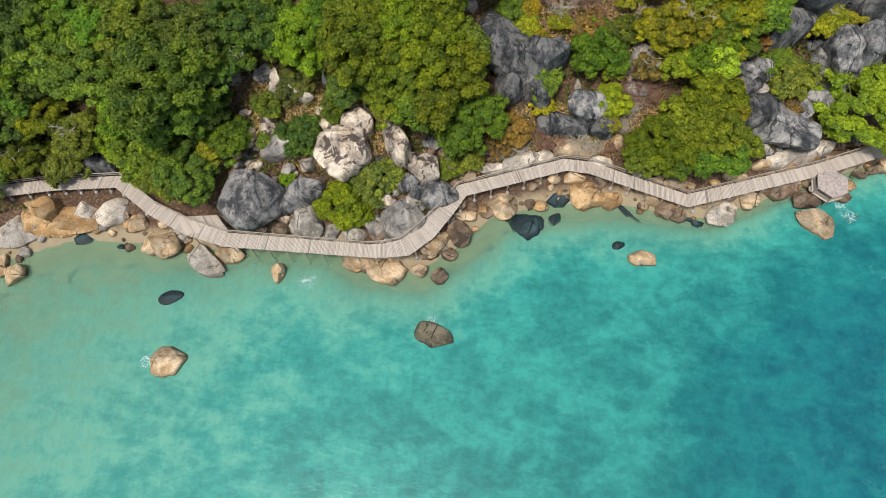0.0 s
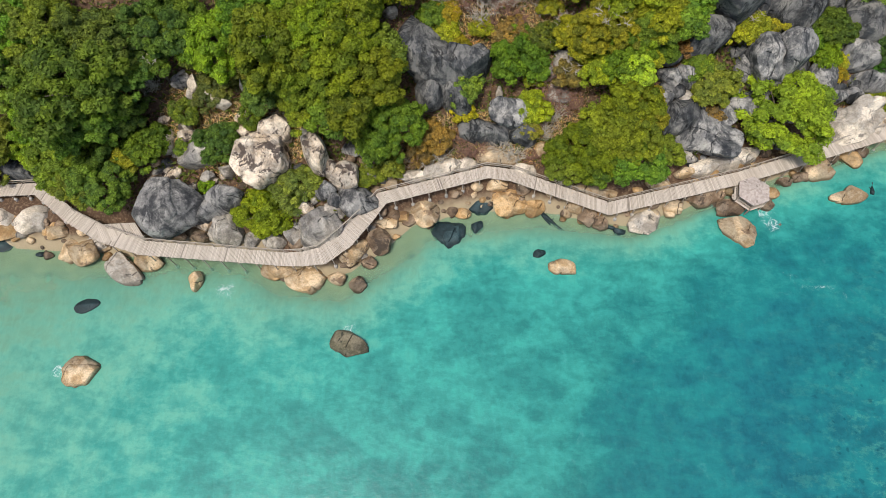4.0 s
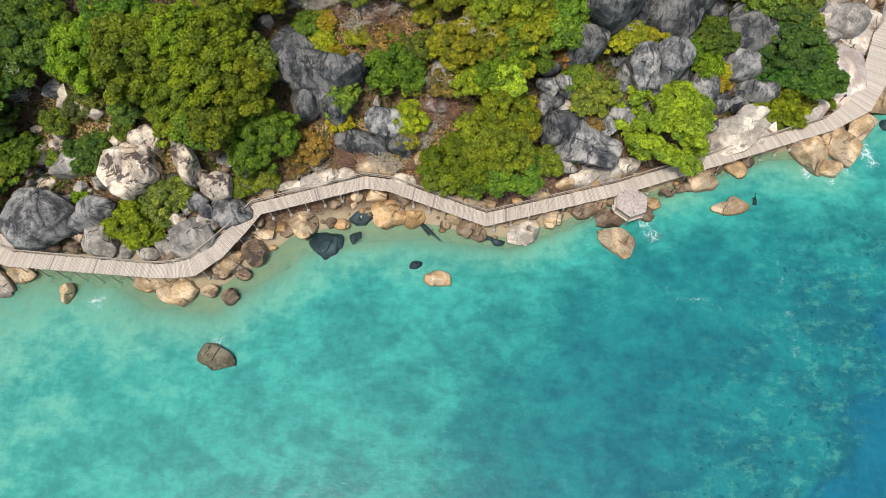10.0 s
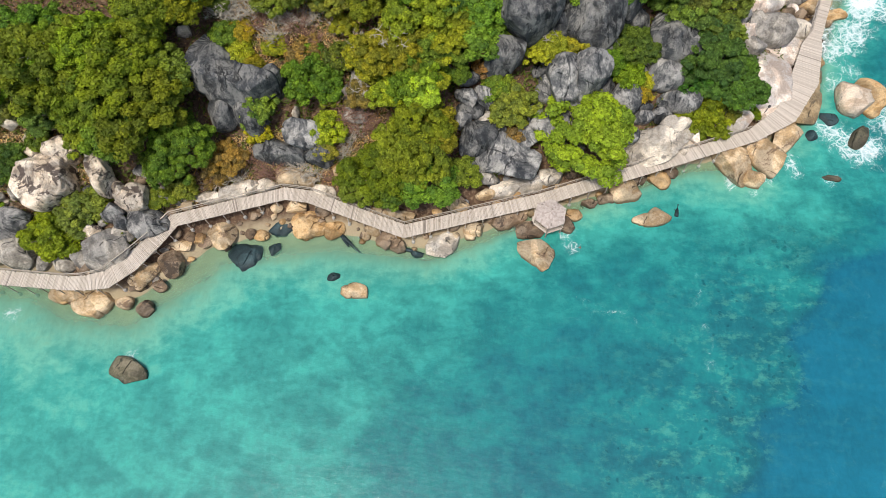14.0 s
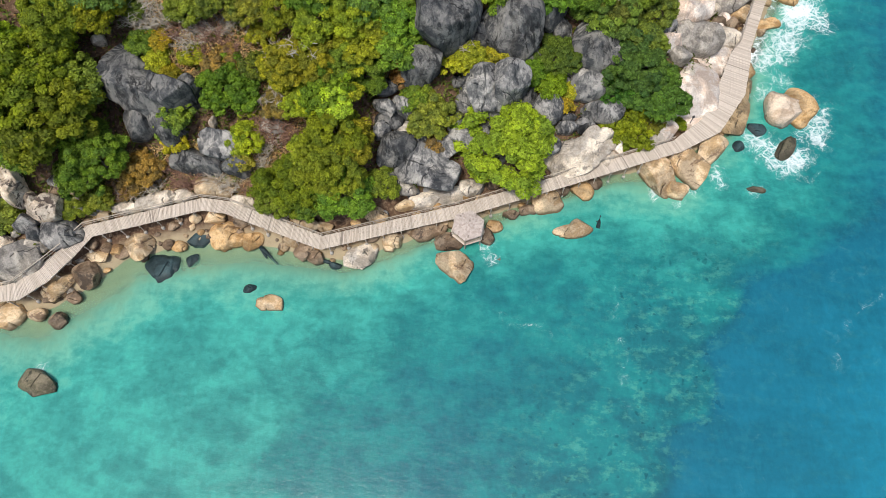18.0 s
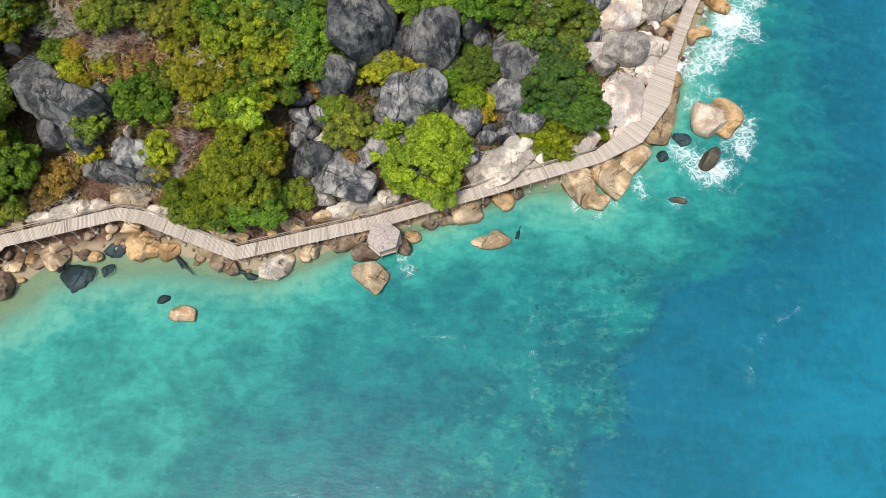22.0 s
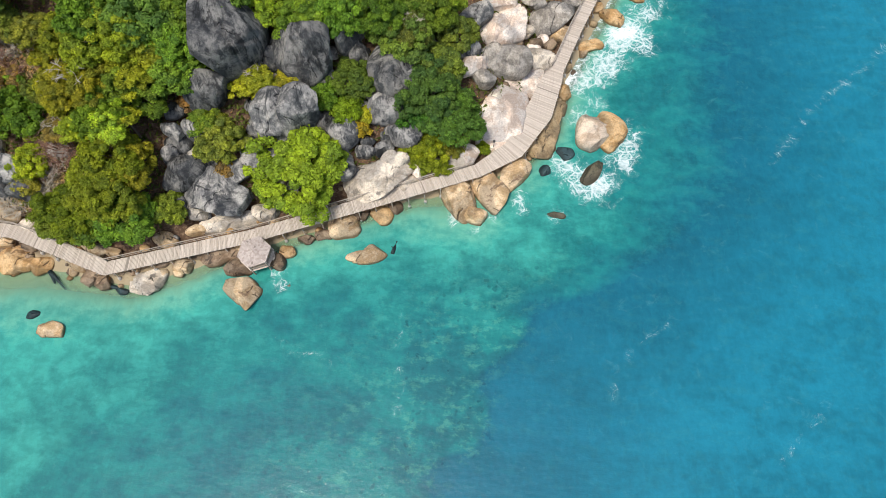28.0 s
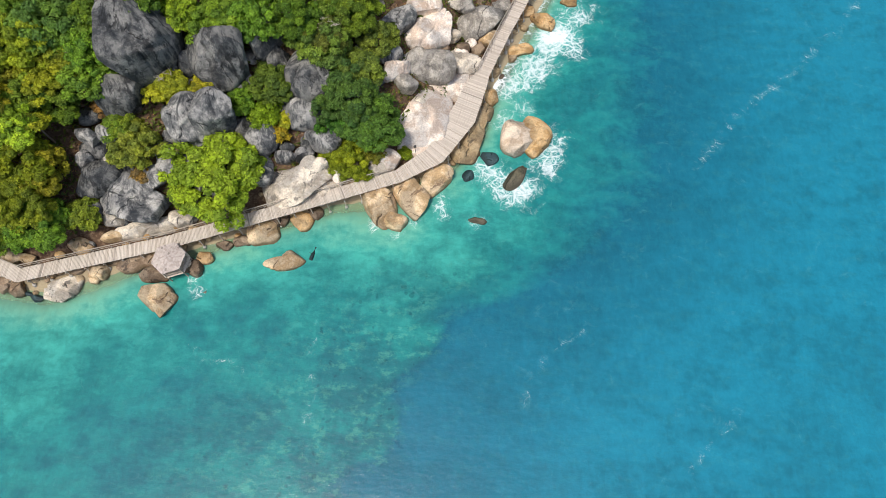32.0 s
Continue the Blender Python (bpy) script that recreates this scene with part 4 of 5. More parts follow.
boulder(49.2, 59.0, 10.54, 1.98, 2.44, 2.00, 2.25, 0, CLIFF, 12236)
boulder(57.9, 58.6, 8.86, 1.60, 2.48, 2.00, 2.41, -60, CLIFF, 13336)
boulder(69.6, 60.0, 8.53, 2.42, 2.49, 2.00, 2.80, 30, SLATE, 14291)
boulder(71.0, 61.8, 8.67, 2.03, 1.67, 1.50, 1.95, 0, SLATE, 14171)
boulder(51.2, 60.2, 11.37, 1.97, 1.62, 2.00, 2.13, 0, CLIFF, 12151)
boulder(62.6, 62.8, 9.63, 1.62, 2.08, 2.00, 2.26, 0, CLIFF, 13141)
boulder(63.5, 50.6, 4.05, 2.04, 0.92, 1.10, 1.66, 0, SLATE, 15486)
boulder(66.2, 51.4, 3.95, 1.64, 0.93, 1.10, 1.64, -10, SLATE, 15640)
boulder(63.8, 51.7, 4.23, 1.23, 1.01, 1.00, 1.24, 0, CLIFF, 15352)
boulder(65.3, 47.3, 2.65, 5.38, 3.52, 2.10, 3.16, 22, PALE, 16251, crack=2)
boulder(67.9, 49.3, 3.93, 2.51, 1.42, 1.60, 3.24, -4, PALE, 16092, crack=2)
boulder(70.1, 49.1, 2.83, 2.54, 1.09, 1.30, 2.18, -58, PINK, 16432)
boulder(69.3, 46.8, 1.62, 2.47, 2.11, 1.40, 2.02, 20, PALE, 16791)
boulder(64.0, 44.7, 1.17, 2.46, 1.26, 1.00, 1.29, 16, GREY, 16626)
boulder(72.3, 50.0, 2.33, 2.89, 1.44, 1.10, 1.56, 12, WET, 16564)
boulder(75.9, 49.8, 2.09, 2.07, 1.53, 1.20, 1.60, 12, PALE, 16931)
boulder(77.6, 51.4, 2.58, 1.66, 2.04, 1.40, 2.05, 80, PINK, 16825)
boulder(72.7, 48.5, 1.41, 1.82, 1.28, 0.90, 1.03, 15, WET, 16885)
boulder(45.9, 40.4, 2.18, 5.19, 1.40, 1.10, 1.82, 14, PALE, 15431, crack=2)
boulder(50.0, 41.7, 2.27, 2.41, 1.24, 1.00, 1.70, 10, PALE, 15621, crack=1)
boulder(41.3, 39.0, 2.23, 1.59, 0.90, 0.90, 1.28, 10, TAN, 15171)
# pale headland
boulder(81.4, 58.8, 2.75, 5.2, 7.4, 1.05, 3.79, -12, PINK, 16326, crack=1, square=2.5, cuts=6)
boulder(81.6, 54.5, 2.14, 3.37, 3.64, 0.75, 2.08, 20, PINK, 16806)
boulder(86.3, 64.5, 1.98, 4.57, 3.35, 0.65, 1.75, 0, PINK, 15926)
boulder(82.1, 66.0, 5.27, 4.79, 2.55, 1.70, 3.48, -6, GREY, 15030, crack=1)
boulder(78.8, 62.4, 6.03, 3.01, 1.72, 1.20, 2.97, -20, GREY, 15119)
boulder(77.1, 65.4, 7.40, 2.26, 1.98, 1.50, 2.02, 10, SLATE, 14420)
boulder(87.7, 68.0, 2.74, 3.36, 2.00, 1.60, 2.27, -8, PALE, 15532, crack=2)
boulder(78.2, 63.4, 6.88, 2.50, 1.46, 1.30, 2.42, 30, PINK, 14836, crack=1)
boulder(82.7, 71.4, 5.99, 3.30, 4.65, 2.20, 3.50, -65, PINK, 14346, crack=2)
boulder(89.9, 75.7, 3.17, 4.36, 3.09, 1.90, 2.64, 24, GREY, 14746, crack=1)
boulder(91.5, 73.3, 2.29, 1.63, 2.15, 1.30, 1.80, 60, TAN, 15255)
boulder(85.7, 72.0, 4.18, 0.98, 1.73, 1.10, 1.65, 80, PALE, 14721)
boulder(77.9, 70.5, 8.49, 2.11, 3.47, 2.00, 3.20, -50, SLATE, 13731)
boulder(87.3, 77.9, 4.30, 2.72, 1.87, 1.50, 2.32, 0, GREY, 14146)
boulder(81.4, 74.5, 7.69, 3.03, 1.78, 1.50, 3.24, 0, PINK, 13656)
boulder(93.5, 79.2, 2.50, 1.85, 1.43, 1.20, 1.77, 0, GREY, 14701)
boulder(84.4, 69.8, 3.97, 1.50, 0.82, 0.80, 1.40, 0, WET, 14902)
boulder(87.4, 70.8, 2.92, 1.34, 0.92, 0.80, 1.16, -10, WET, 15147)
boulder(90.0, 71.4, 2.29, 0.90, 1.39, 0.70, 1.33, -40, WET, 15357)
boulder(96.7, 72.8, 0.27, 2.49, 1.33, 0.80, 2.16, 24, OCHRE, 15934)
boulder(100.2, 78.3, 0.27, 2.26, 1.64, 0.80, 2.42, -10, OCHRE, 15569)
boulder(104.4, 82.5, 0.23, 1.63, 1.18, 0.70, 2.83, 0, OCHRE, 15429)
boulder(97.5, 80.4, 0.77, 1.41, 1.45, 0.70, 0.86, 0, OCHRE, 15060)
boulder(89.1, 57.4, 0.61, 2.23, 4.93, 1.10, 2.35, -14, WETBROWN, 17223)
boulder(87.7, 54.1, 0.35, 2.54, 2.61, 1.00, 2.01, 30, WETBROWN, 17565)
boulder(92.1, 63.6, 0.27, 1.60, 1.55, 0.80, 1.72, -30, OCHRE, 16688)
boulder(91.0, 60.8, 0.28, 1.49, 1.80, 0.70, 1.58, 0, WETBROWN, 16961)
boulder(92.3, 68.3, 0.61, 1.08, 1.39, 0.70, 0.92, 0, WETBROWN, 16091)
boulder(95.9, 56.6, 0.67, 2.7, 3.6, 1.95, 4.04, -8, PALETAN, 17873, egg=(185, 0.14), square=3.0, cuts=6)
boulder(98.4, 56.5, 0.59, 2.7, 3.6, 1.6, 4.50, -4, OCHRE, 18098, egg=(0, 0.2), square=2.9, cuts=6)
boulder(91.7, 53.4, -0.06, 1.45, 1.40, 0.60, 2.41, 0, DARK, 18038)
boulder(95.6, 50.6, 0.0, 2.8, 1.3, 0.65, 3.77, 52, OLIVE, 18776)
boulder(88.7, 50.4, 0.00, 0.93, 1.04, 0.40, 1.99, 0, DARK, 18195)
boulder(76.3, 46.1, 0.70, 2.45, 4.73, 1.70, 1.89, 33, TAN, 17595, square=3.3, cuts=8)
boulder(80.8, 47.0, 0.59, 2.4, 3.74, 1.60, 2.09, 38, TAN, 17951, square=3.3, cuts=8)
boulder(84.5, 49.5, 0.51, 2.9, 2.2, 1.40, 2.13, 30, TAN, 17928, square=3.3, cuts=8)
boulder(79.1, 42.7, 0.43, 1.71, 1.84, 1.20, 2.02, 20, TAN, 18393, square=3.3, cuts=8)
boulder(78.6, 49.2, 0.80, 1.67, 1.03, 0.60, 0.78, 14, WET, 17384)
boulder(90.2, 43.5, 0.07, 1.39, 0.59, 0.30, 3.09, -10, OLIVE, 19335)
boulder(66.0, 42.6, 0.31, 1.96, 1.51, 0.90, 1.58, 0, OCHRE, 17191)
boulder(61.2, 40.8, 0.47, 2.51, 2.08, 1.30, 2.04, 10, TAN, 16970)
boulder(58.6, 39.4, 0.27, 1.62, 1.00, 0.80, 1.71, 10, WET, 16946)
boulder(55.9, 38.8, 0.23, 1.38, 0.92, 0.70, 1.59, 0, WET, 16792)
boulder(63.2, 42.9, 0.38, 1.63, 1.26, 0.80, 1.29, 0, WET, 16881)
boulder(67.8, 44.0, 0.23, 1.24, 1.10, 0.70, 1.33, 0, WET, 17171)
boulder(64.2, 36.8, 0.27, 3.26, 1.47, 0.80, 3.12, 10, TAN, 17739, square=2.3, cuts=6)
boulder(53.6, 37.0, 0.27, 1.28, 1.15, 0.80, 1.98, 0, OCHRE, 16708)
boulder(55.3, 32.4, -0.25, 1.18, 0.81, 0.30, 2.90, 0, SUNK, 17546)
boulder(51.2, 35.8, 0.23, 1.43, 1.23, 0.70, 2.06, 0, WET, 16652)
# forest of the western slope
tree(-13.7, 48.7, 10.63, 8.5, 2.11, LIME, 9986, bare=True)
tree(-30.4, 47.6, 9.4, 5.4, 2.2, DEEP, 9509, bare=True)
tree(69.3, 63.9, 8.38, 5.1, 2.96, SAGE, 13116, bare=True)
tree(49.5, 57.5, 8.61, 3.5, 1.91, GOLD, 12199, bare=True)
tree(24.4, 49.7, 7.51, 3.3, 2.30, RUST, 14480, bare=True)
tree(-58.4, 50.4, 10.98, 7.1, 5.16, DEEP, 5670)
tree(-51.9, 45.6, 8.66, 8.1, 5.69, LEAF, 7075)
tree(-39.0, 44.0, 8.61, 8.6, 7.00, LEAF, 8425)
tree(-45.1, 49.9, 11.07, 7.1, 5.11, LEAF, 6960)
tree(-59.9, 44.9, 8.65, 6.1, 4.49, DEEP, 6770)
tree(-36.6, 49.7, 10.79, 7.1, 5.09, DEEP, 7830)
tree(-29.8, 51.4, 11.6, 6.6, 4.9, DEEP, 8395)
tree(-34.0, 46.2, 9.0, 6.1, 3.4, DEEP, 9230)
tree(-38.9, 40.6, 6.04, 7.1, 4.5, LEAF, 9780)
tree(-44.5, 40.9, 7.06, 6.1, 4.45, LEAF, 8950)
tree(-59.5, 41.3, 6.32, 4.1, 3.3, GOLDG, 7955)
tree(-54.2, 39.5, 4.59, 4.4, 3.5, OLIVEG, 8835, bare=True)
tree(-49.4, 39.2, 3.86, 3.6, 3.1, LIME, 9585)
tree(-62.6, 37.1, 3.34, 3.4, 3.3, OLIVEG, 8690, bare=True)
tree(-57.3, 36.4, 2.18, 3.3, 3.1, OLIVEG, 9475)
tree(-47.6, 37.4, 3.3, 3.0, 2.2, GOLDG, 9665)
tree(-44.0, 36.1, 4.25, 4.1, 3.99, LEAF, 10295)
tree(-38.1, 33.7, 3.73, 4.6, 4.54, DEEP, 11142)
tree(-41.7, 34.0, 3.81, 3.6, 3.38, LEAF, 10895)
tree(-33.0, 38.6, 5.01, 3.8, 3.2, LEAF, 10855)
tree(-35.4, 42.3, 6.70, 4.6, 3.1, DEEP, 10035)
tree(-21.7, 49.7, 9.91, 7.1, 4.82, LIME, 9395)
tree(-19.1, 48.2, 9.45, 5.6, 3.26, OLIVEG, 10130)
tree(-25.0, 49.2, 10.2, 3.6, 2.3, DEEP, 9735)
tree(-14.4, 48.9, 10.79, 7.6, 5.70, LIME, 9995)
tree(-6.3, 49.6, 9.55, 8.1, 6.61, LIME, 10800)
tree(-10.3, 45.7, 8.85, 6.6, 4.79, LIME, 11260)
tree(-3.4, 45.5, 7.51, 7.1, 5.68, LIME, 12055)
tree(-7.0, 42.6, 7.47, 5.6, 3.82, LEAF, 12290)
tree(1.1, 42.1, 4.68, 5.6, 4.37, LEAF, 13450)
tree(-1.3, 50.1, 8.45, 6.1, 3.73, LEAF, 11615)
tree(-15.8, 45.4, 8.76, 4.1, 3.45, DEEP, 11095)
tree(-10.4, 42.2, 7.76, 4.6, 2.96, LIME, 12105)
tree(-1.2, 39.6, 4.18, 4.1, 3.05, LEAF, 13792)
tree(-27.4, 52.0, 11.41, 6.1, 3.68, LEAF, 8480)
tree(-49.1, 50.8, 11.60, 7.1, 4.38, LEAF, 6380)
tree(-16.7, 51.5, 11.47, 7.6, 4.30, LEAF, 9330)
tree(-10.2, 51.0, 11.55, 8.1, 4.24, LIME, 9960)
tree(-54.4, 51.5, 11.80, 7.1, 4.39, LEAF, 5760)
tree(-64.0, 46.6, 10.03, 7.1, 5.87, LEAF, 5760)
tree(-67.1, 40.1, 6.24, 5.1, 5.34, DEEP, 7250)
tree(-62.2, 42.5, 7.54, 5.1, 3.04, DEEP, 7215)
tree(-67.9, 35.9, 3.01, 3.6, 3.95, LEAF, 8430)
# shrubs between the western rocks
shrub(-23.1, 39.8, 5.94, 2.3, 3.09, DEEP, 11726)
shrub(-23.8, 46.7, 8.80, 2.3, 2.93, SAGE, 10416)
shrub(-16.8, 31.6, 2.04, 2.5, 3.87, YELLOW, 13820)
shrub(-12.2, 34.0, 3.91, 2.5, 3.36, SAGE, 13732)
shrub(-13.7, 33.1, 3.09, 2.1, 2.32, LEAF, 13840)
shrub(-35.2, 37.0, 5.2, 2.9, 2.2, GOLD, 11174)
shrub(-27.9, 43.5, 7.66, 2.1, 2.01, LEAF, 10630)
shrub(-27.6, 39.1, 5.74, 1.7, 1.71, LEAF, 11510)
shrub(-18.7, 43.2, 7.40, 1.6, 1.71, LEAF, 11600)
shrub(-25.1, 34.6, 3.15, 1.3, 1.10, LIME, 12665)
shrub(5.9, 42.0, 3.87, 2.5, 2.67, RUST, 14260)
shrub(4.0, 40.4, 3.14, 2.1, 2.21, RUST, 14410)
shrub(-3.1, 40.5, 5.45, 2.1, 2.16, OLIVEG, 13546)
shrub(0.1, 37.9, 3.14, 1.7, 2.05, OLIVEG, 14450)
shrub(-3.0, 36.5, 3.25, 1.6, 1.88, OLIVEG, 14365)
shrub(17.6, 52.0, 8.20, 3.0, 3.87, LEAF, 13486)
shrub(9.9, 48.0, 7.11, 2.7, 2.94, OLIVEG, 13475)
shrub(7.9, 57.7, 11.48, 1.7, 1.72, GOLD, 11610)
shrub(19.8, 45.6, 5.80, 2.3, 2.49, GOLD, 14870)
shrub(19.1, 43.4, 4.76, 1.9, 1.88, OLIVEG, 15255)
shrub(9.8, 45.0, 5.60, 1.9, 1.88, GOLD, 14090)
shrub(16.5, 55.4, 9.92, 2.1, 2.34, RUST, 12835)
shrub(21.5, 54.6, 9.73, 2.1, 2.33, OLIVEG, 13420)
shrub(19.9, 50.2, 7.08, 1.9, 1.73, GOLD, 14155)
shrub(12.7, 62.6, 13.74, 2.1, 2.01, OLIVEG, 11090)
# trees and shrubs of the middle slope
tree(25.5, 53.1, 9.60, 4.1, 3.01, GOLD, 13828, bare=True)
tree(28.7, 49.0, 7.68, 4.6, 2.55, GOLD, 14870)
tree(29.1, 53.7, 10.28, 5.6, 4.26, GOLD, 13870, bare=True)
tree(31.6, 49.9, 8.40, 5.6, 3.39, LIME, 14874)
tree(32.8, 48.4, 7.47, 6.1, 2.50, BRIGHT, 15260)
tree(33.9, 54.0, 9.56, 5.1, 3.72, LEAF, 14420)
tree(32.4, 45.6, 5.89, 5.6, 3.72, GOLDG, 15826)
tree(26.9, 39.8, 2.88, 4.6, 4.50, LIME, 16519)
tree(32.1, 40.9, 3.82, 5.6, 4.31, GOLDG, 16720)
tree(33.4, 39.0, 3.03, 4.3, 3.63, LEAF, 17232)
tree(30.0, 42.4, 4.4, 5.0, 3.6, LIME, 16851)
tree(34.1, 44.8, 5.40, 4.6, 3.46, GOLDG, 16205)
tree(24.1, 38.4, 2.04, 3.3, 2.64, LEAF, 16555)
tree(29.4, 38.4, 2.45, 3.5, 3.07, LEAF, 17020)
tree(36.1, 53.0, 8.47, 4.1, 2.73, LEAF, 14950)
shrub(38.3, 40.8, 3.22, 2.1, 2.33, LEAF, 17504)
shrub(42.6, 52.3, 7.49, 2.1, 1.87, LEAF, 15895)
shrub(45.0, 49.7, 5.71, 2.7, 3.27, OLIVEG, 16586)
shrub(43.1, 45.5, 4.01, 1.3, 1.27, SAGE, 17225)
# trees and shrubs of the eastern slope
tree(54.3, 46.9, 3.1, 4.3, 6.21, BRIGHT, 15156)
tree(61.6, 58.8, 6.65, 3.3, 3.17, DEEP, 13521)
tree(68.5, 65.6, 9.03, 4.3, 4.93, SAGE, 12839)
tree(72.0, 57.3, 5.73, 4.1, 4.33, BLUEG, 14726)
tree(75.3, 54.8, 3.72, 4.1, 3.93, BLUEG, 15626)
tree(69.9, 55.1, 3.89, 3.3, 2.59, BLUEG, 15136)
tree(75.5, 66.4, 7.00, 3.3, 2.79, DEEP, 13811)
tree(72.8, 61.6, 7.09, 3.1, 3.19, SAGE, 14181)
tree(55.6, 65.3, 11.06, 4.6, 3.94, LEAF, 11266)
tree(59.9, 65.7, 10.75, 4.6, 3.66, LEAF, 11686)
tree(50.8, 65.4, 11.89, 4.6, 2.89, LIME, 10646)
tree(65.7, 66.9, 10.59, 5.1, 4.39, LEAF, 12051)
tree(71.2, 69.3, 9.72, 4.6, 4.50, LEAF, 12481)
tree(39.1, 59.9, 11.20, 5.6, 4.23, LEAF, 10101)
tree(36.4, 60.7, 12.53, 6.1, 4.15, DEEP, 9361)
tree(32.6, 58.4, 12.23, 6.1, 4.81, LIME, 9331)
tree(30.1, 60.6, 13.57, 6.1, 4.10, LEAF, 8531)
tree(39.6, 56.3, 9.65, 5.1, 3.55, LEAF, 10951)
tree(36.0, 56.2, 10.77, 5.1, 3.92, GOLDG, 10401)
tree(42.3, 62.6, 12.57, 6.1, 3.48, LEAF, 9731)
tree(46.5, 64.6, 12.41, 7.1, 3.48, LEAF, 9761)
shrub(58.6, 57.1, 6.82, 2.3, 2.27, LEAF, 13566)
shrub(62.3, 53.6, 4.44, 1.9, 1.84, GOLD, 14710)
shrub(60.8, 55.2, 5.73, 2.3, 2.28, GOLDG, 14166)
shrub(48.9, 57.4, 8.54, 2.9, 2.96, GOLD, 12275)
shrub(53.3, 58.0, 8.46, 2.3, 1.64, GOLD, 12716)
shrub(72.5, 51.1, 2.07, 2.3, 3.25, YELLOW, 16226)
shrub(75.9, 51.9, 2.12, 1.9, 1.87, OLIVEG, 16476)
shrub(79.7, 52.5, 1.31, 1.3, 1.11, YELLOW, 16865)
shrub(42.2, 52.0, 7.30, 2.1, 2.07, LEAF, 12606)
shrub(42.9, 58.7, 9.88, 2.5, 1.92, LEAF, 11376)
shrub(67.2, 61.5, 7.28, 1.5, 1.55, GOLD, 13847)
shrub(42.8, 44.8, 3.86, 1.1, 1.36, SAGE, 14206)
shrub(40.7, 54.3, 8.82, 1.7, 1.78, RUST, 12011)
shrub(45.1, 46.6, 4.43, 1.3, 1.66, RUST, 14091)
shrub(63.6, 55.1, 5.16, 1.7, 1.38, GOLD, 14576)
tree(-3.6, 57.3, 12.47, 6.1, 4.24, LIME, 7459)
tree(1.1, 59.1, 12.49, 5.1, 3.24, YELLOW, 7915)
tree(-5.5, 53.9, 10.79, 5.6, 3.57, LIME, 8099)
tree(12.7, 60.5, 12.74, 3.5, 2.64, LEAF, 9105)
tree(20.4, 60.8, 12.45, 3.7, 2.49, OLIVEG, 9814)
tree(25.0, 60.1, 12.40, 4.1, 2.76, GOLDG, 10299)
tree(16.7, 61.5, 13.25, 4.1, 2.90, LEAF, 9169)
shrub(7.8, 55.2, 10.42, 1.9, 1.88, GOLD, 9929)
shrub(5.5, 57.2, 11.37, 1.9, 1.95, LEAF, 9329)
shrub(9.1, 53.7, 9.50, 1.9, 1.66, GOLD, 10394)
shrub(21.6, 58.7, 11.35, 2.1, 1.80, GOLD, 10639)
tree(34.3, 49.6, 7.50, 5.7, 1.86, GOLD, 13089)
shrub(4.6, 60.9, 13.51, 1.9, 1.79, SAGE, 8444)
shrub(12.5, 55.9, 10.52, 1.7, 1.66, GOLD, 10319)
shrub(25.6, 50.5, 8.06, 1.9, 1.95, OLIVEG, 12549)
# leafless bushes of the dry gully
dry_bush(4.6, 60.1, 13.08, 1.97, DEADWOOD, 8839)
dry_bush(7.2, 59.7, 12.78, 1.97, DEADWOOD, 9188)
dry_bush(10.5, 58.6, 12.50, 1.81, REDTWIG, 9650)
dry_bush(13.8, 58.8, 12.35, 1.82, DEADWOOD, 9965)
dry_bush(17.0, 59.7, 12.14, 1.98, DEADWOOD, 10189)
dry_bush(17.8, 57.3, 11.13, 1.52, REDTWIG, 10714)
dry_bush(20.8, 58.8, 11.57, 1.67, DEADWOOD, 10734)
dry_bush(22.1, 54.5, 9.96, 1.52, DEADWOOD, 11619)
dry_bush(25.2, 52.1, 8.95, 1.97, DEADWOOD, 12354)
dry_bush(24.7, 48.2, 6.76, 1.99, REDTWIG, 13099)
dry_bush(20.9, 47.8, 6.60, 1.84, REDTWIG, 12814)
dry_bush(22.8, 45.4, 5.52, 1.99, DEADWOOD, 13444)
dry_bush(19.8, 43.9, 4.99, 1.69, REDTWIG, 13424)
dry_bush(25.9, 46.8, 6.19, 1.53, REDTWIG, 13464)
dry_bush(12.9, 56.7, 11.14, 1.67, REDTWIG, 10324)
dry_bush(24.0, 57.0, 10.99, 1.82, DEADWOOD, 11339)
dry_bush(5.9, 60.4, 13.35, 3.02, DEADWOOD, 8879)
dry_bush(9.4, 60.2, 13.09, 3.02, DEADWOOD, 9273)
dry_bush(12.6, 60.0, 12.73, 2.88, DEADWOOD, 9639)
dry_bush(15.7, 58.3, 12.03, 2.72, REDTWIG, 10244)
dry_bush(12.2, 57.4, 11.51, 2.58, DEADWOOD, 10124)
dry_bush(23.1, 48.3, 6.64, 3.22, REDTWIG, 12959)
dry_bush(21.2, 50.3, 7.58, 2.45, REDTWIG, 12394)
dry_bush(24.0, 46.1, 5.82, 2.60, REDTWIG, 13419)
dry_bush(20.0, 53.5, 8.91, 1.99, DEADWOOD, 11704)
dry_bush(11.7, 40.9, 3.04, 2.33, REDTWIG, 13309)
dry_bush(15.6, 41.3, 3.17, 2.17, DEADWOOD, 13594)
dry_bush(8.0, 42.0, 4.01, 2.16, REDTWIG, 12699)
dry_bush(4.1, 39.5, 2.92, 2.01, DEADWOOD, 12804)
dry_bush(3.3, 39.5, 3.14, 2.08, REDTWIG, 14600)
dry_bush(6.9, 40.3, 3.20, 2.08, DEADWOOD, 14811)
dry_bush(10.5, 40.9, 3.33, 1.92, REDTWIG, 15035)
dry_bush(17.7, 40.7, 2.82, 1.92, DEADWOOD, 15756)
dry_bush(20.5, 40.2, 2.66, 1.76, REDTWIG, 16079)
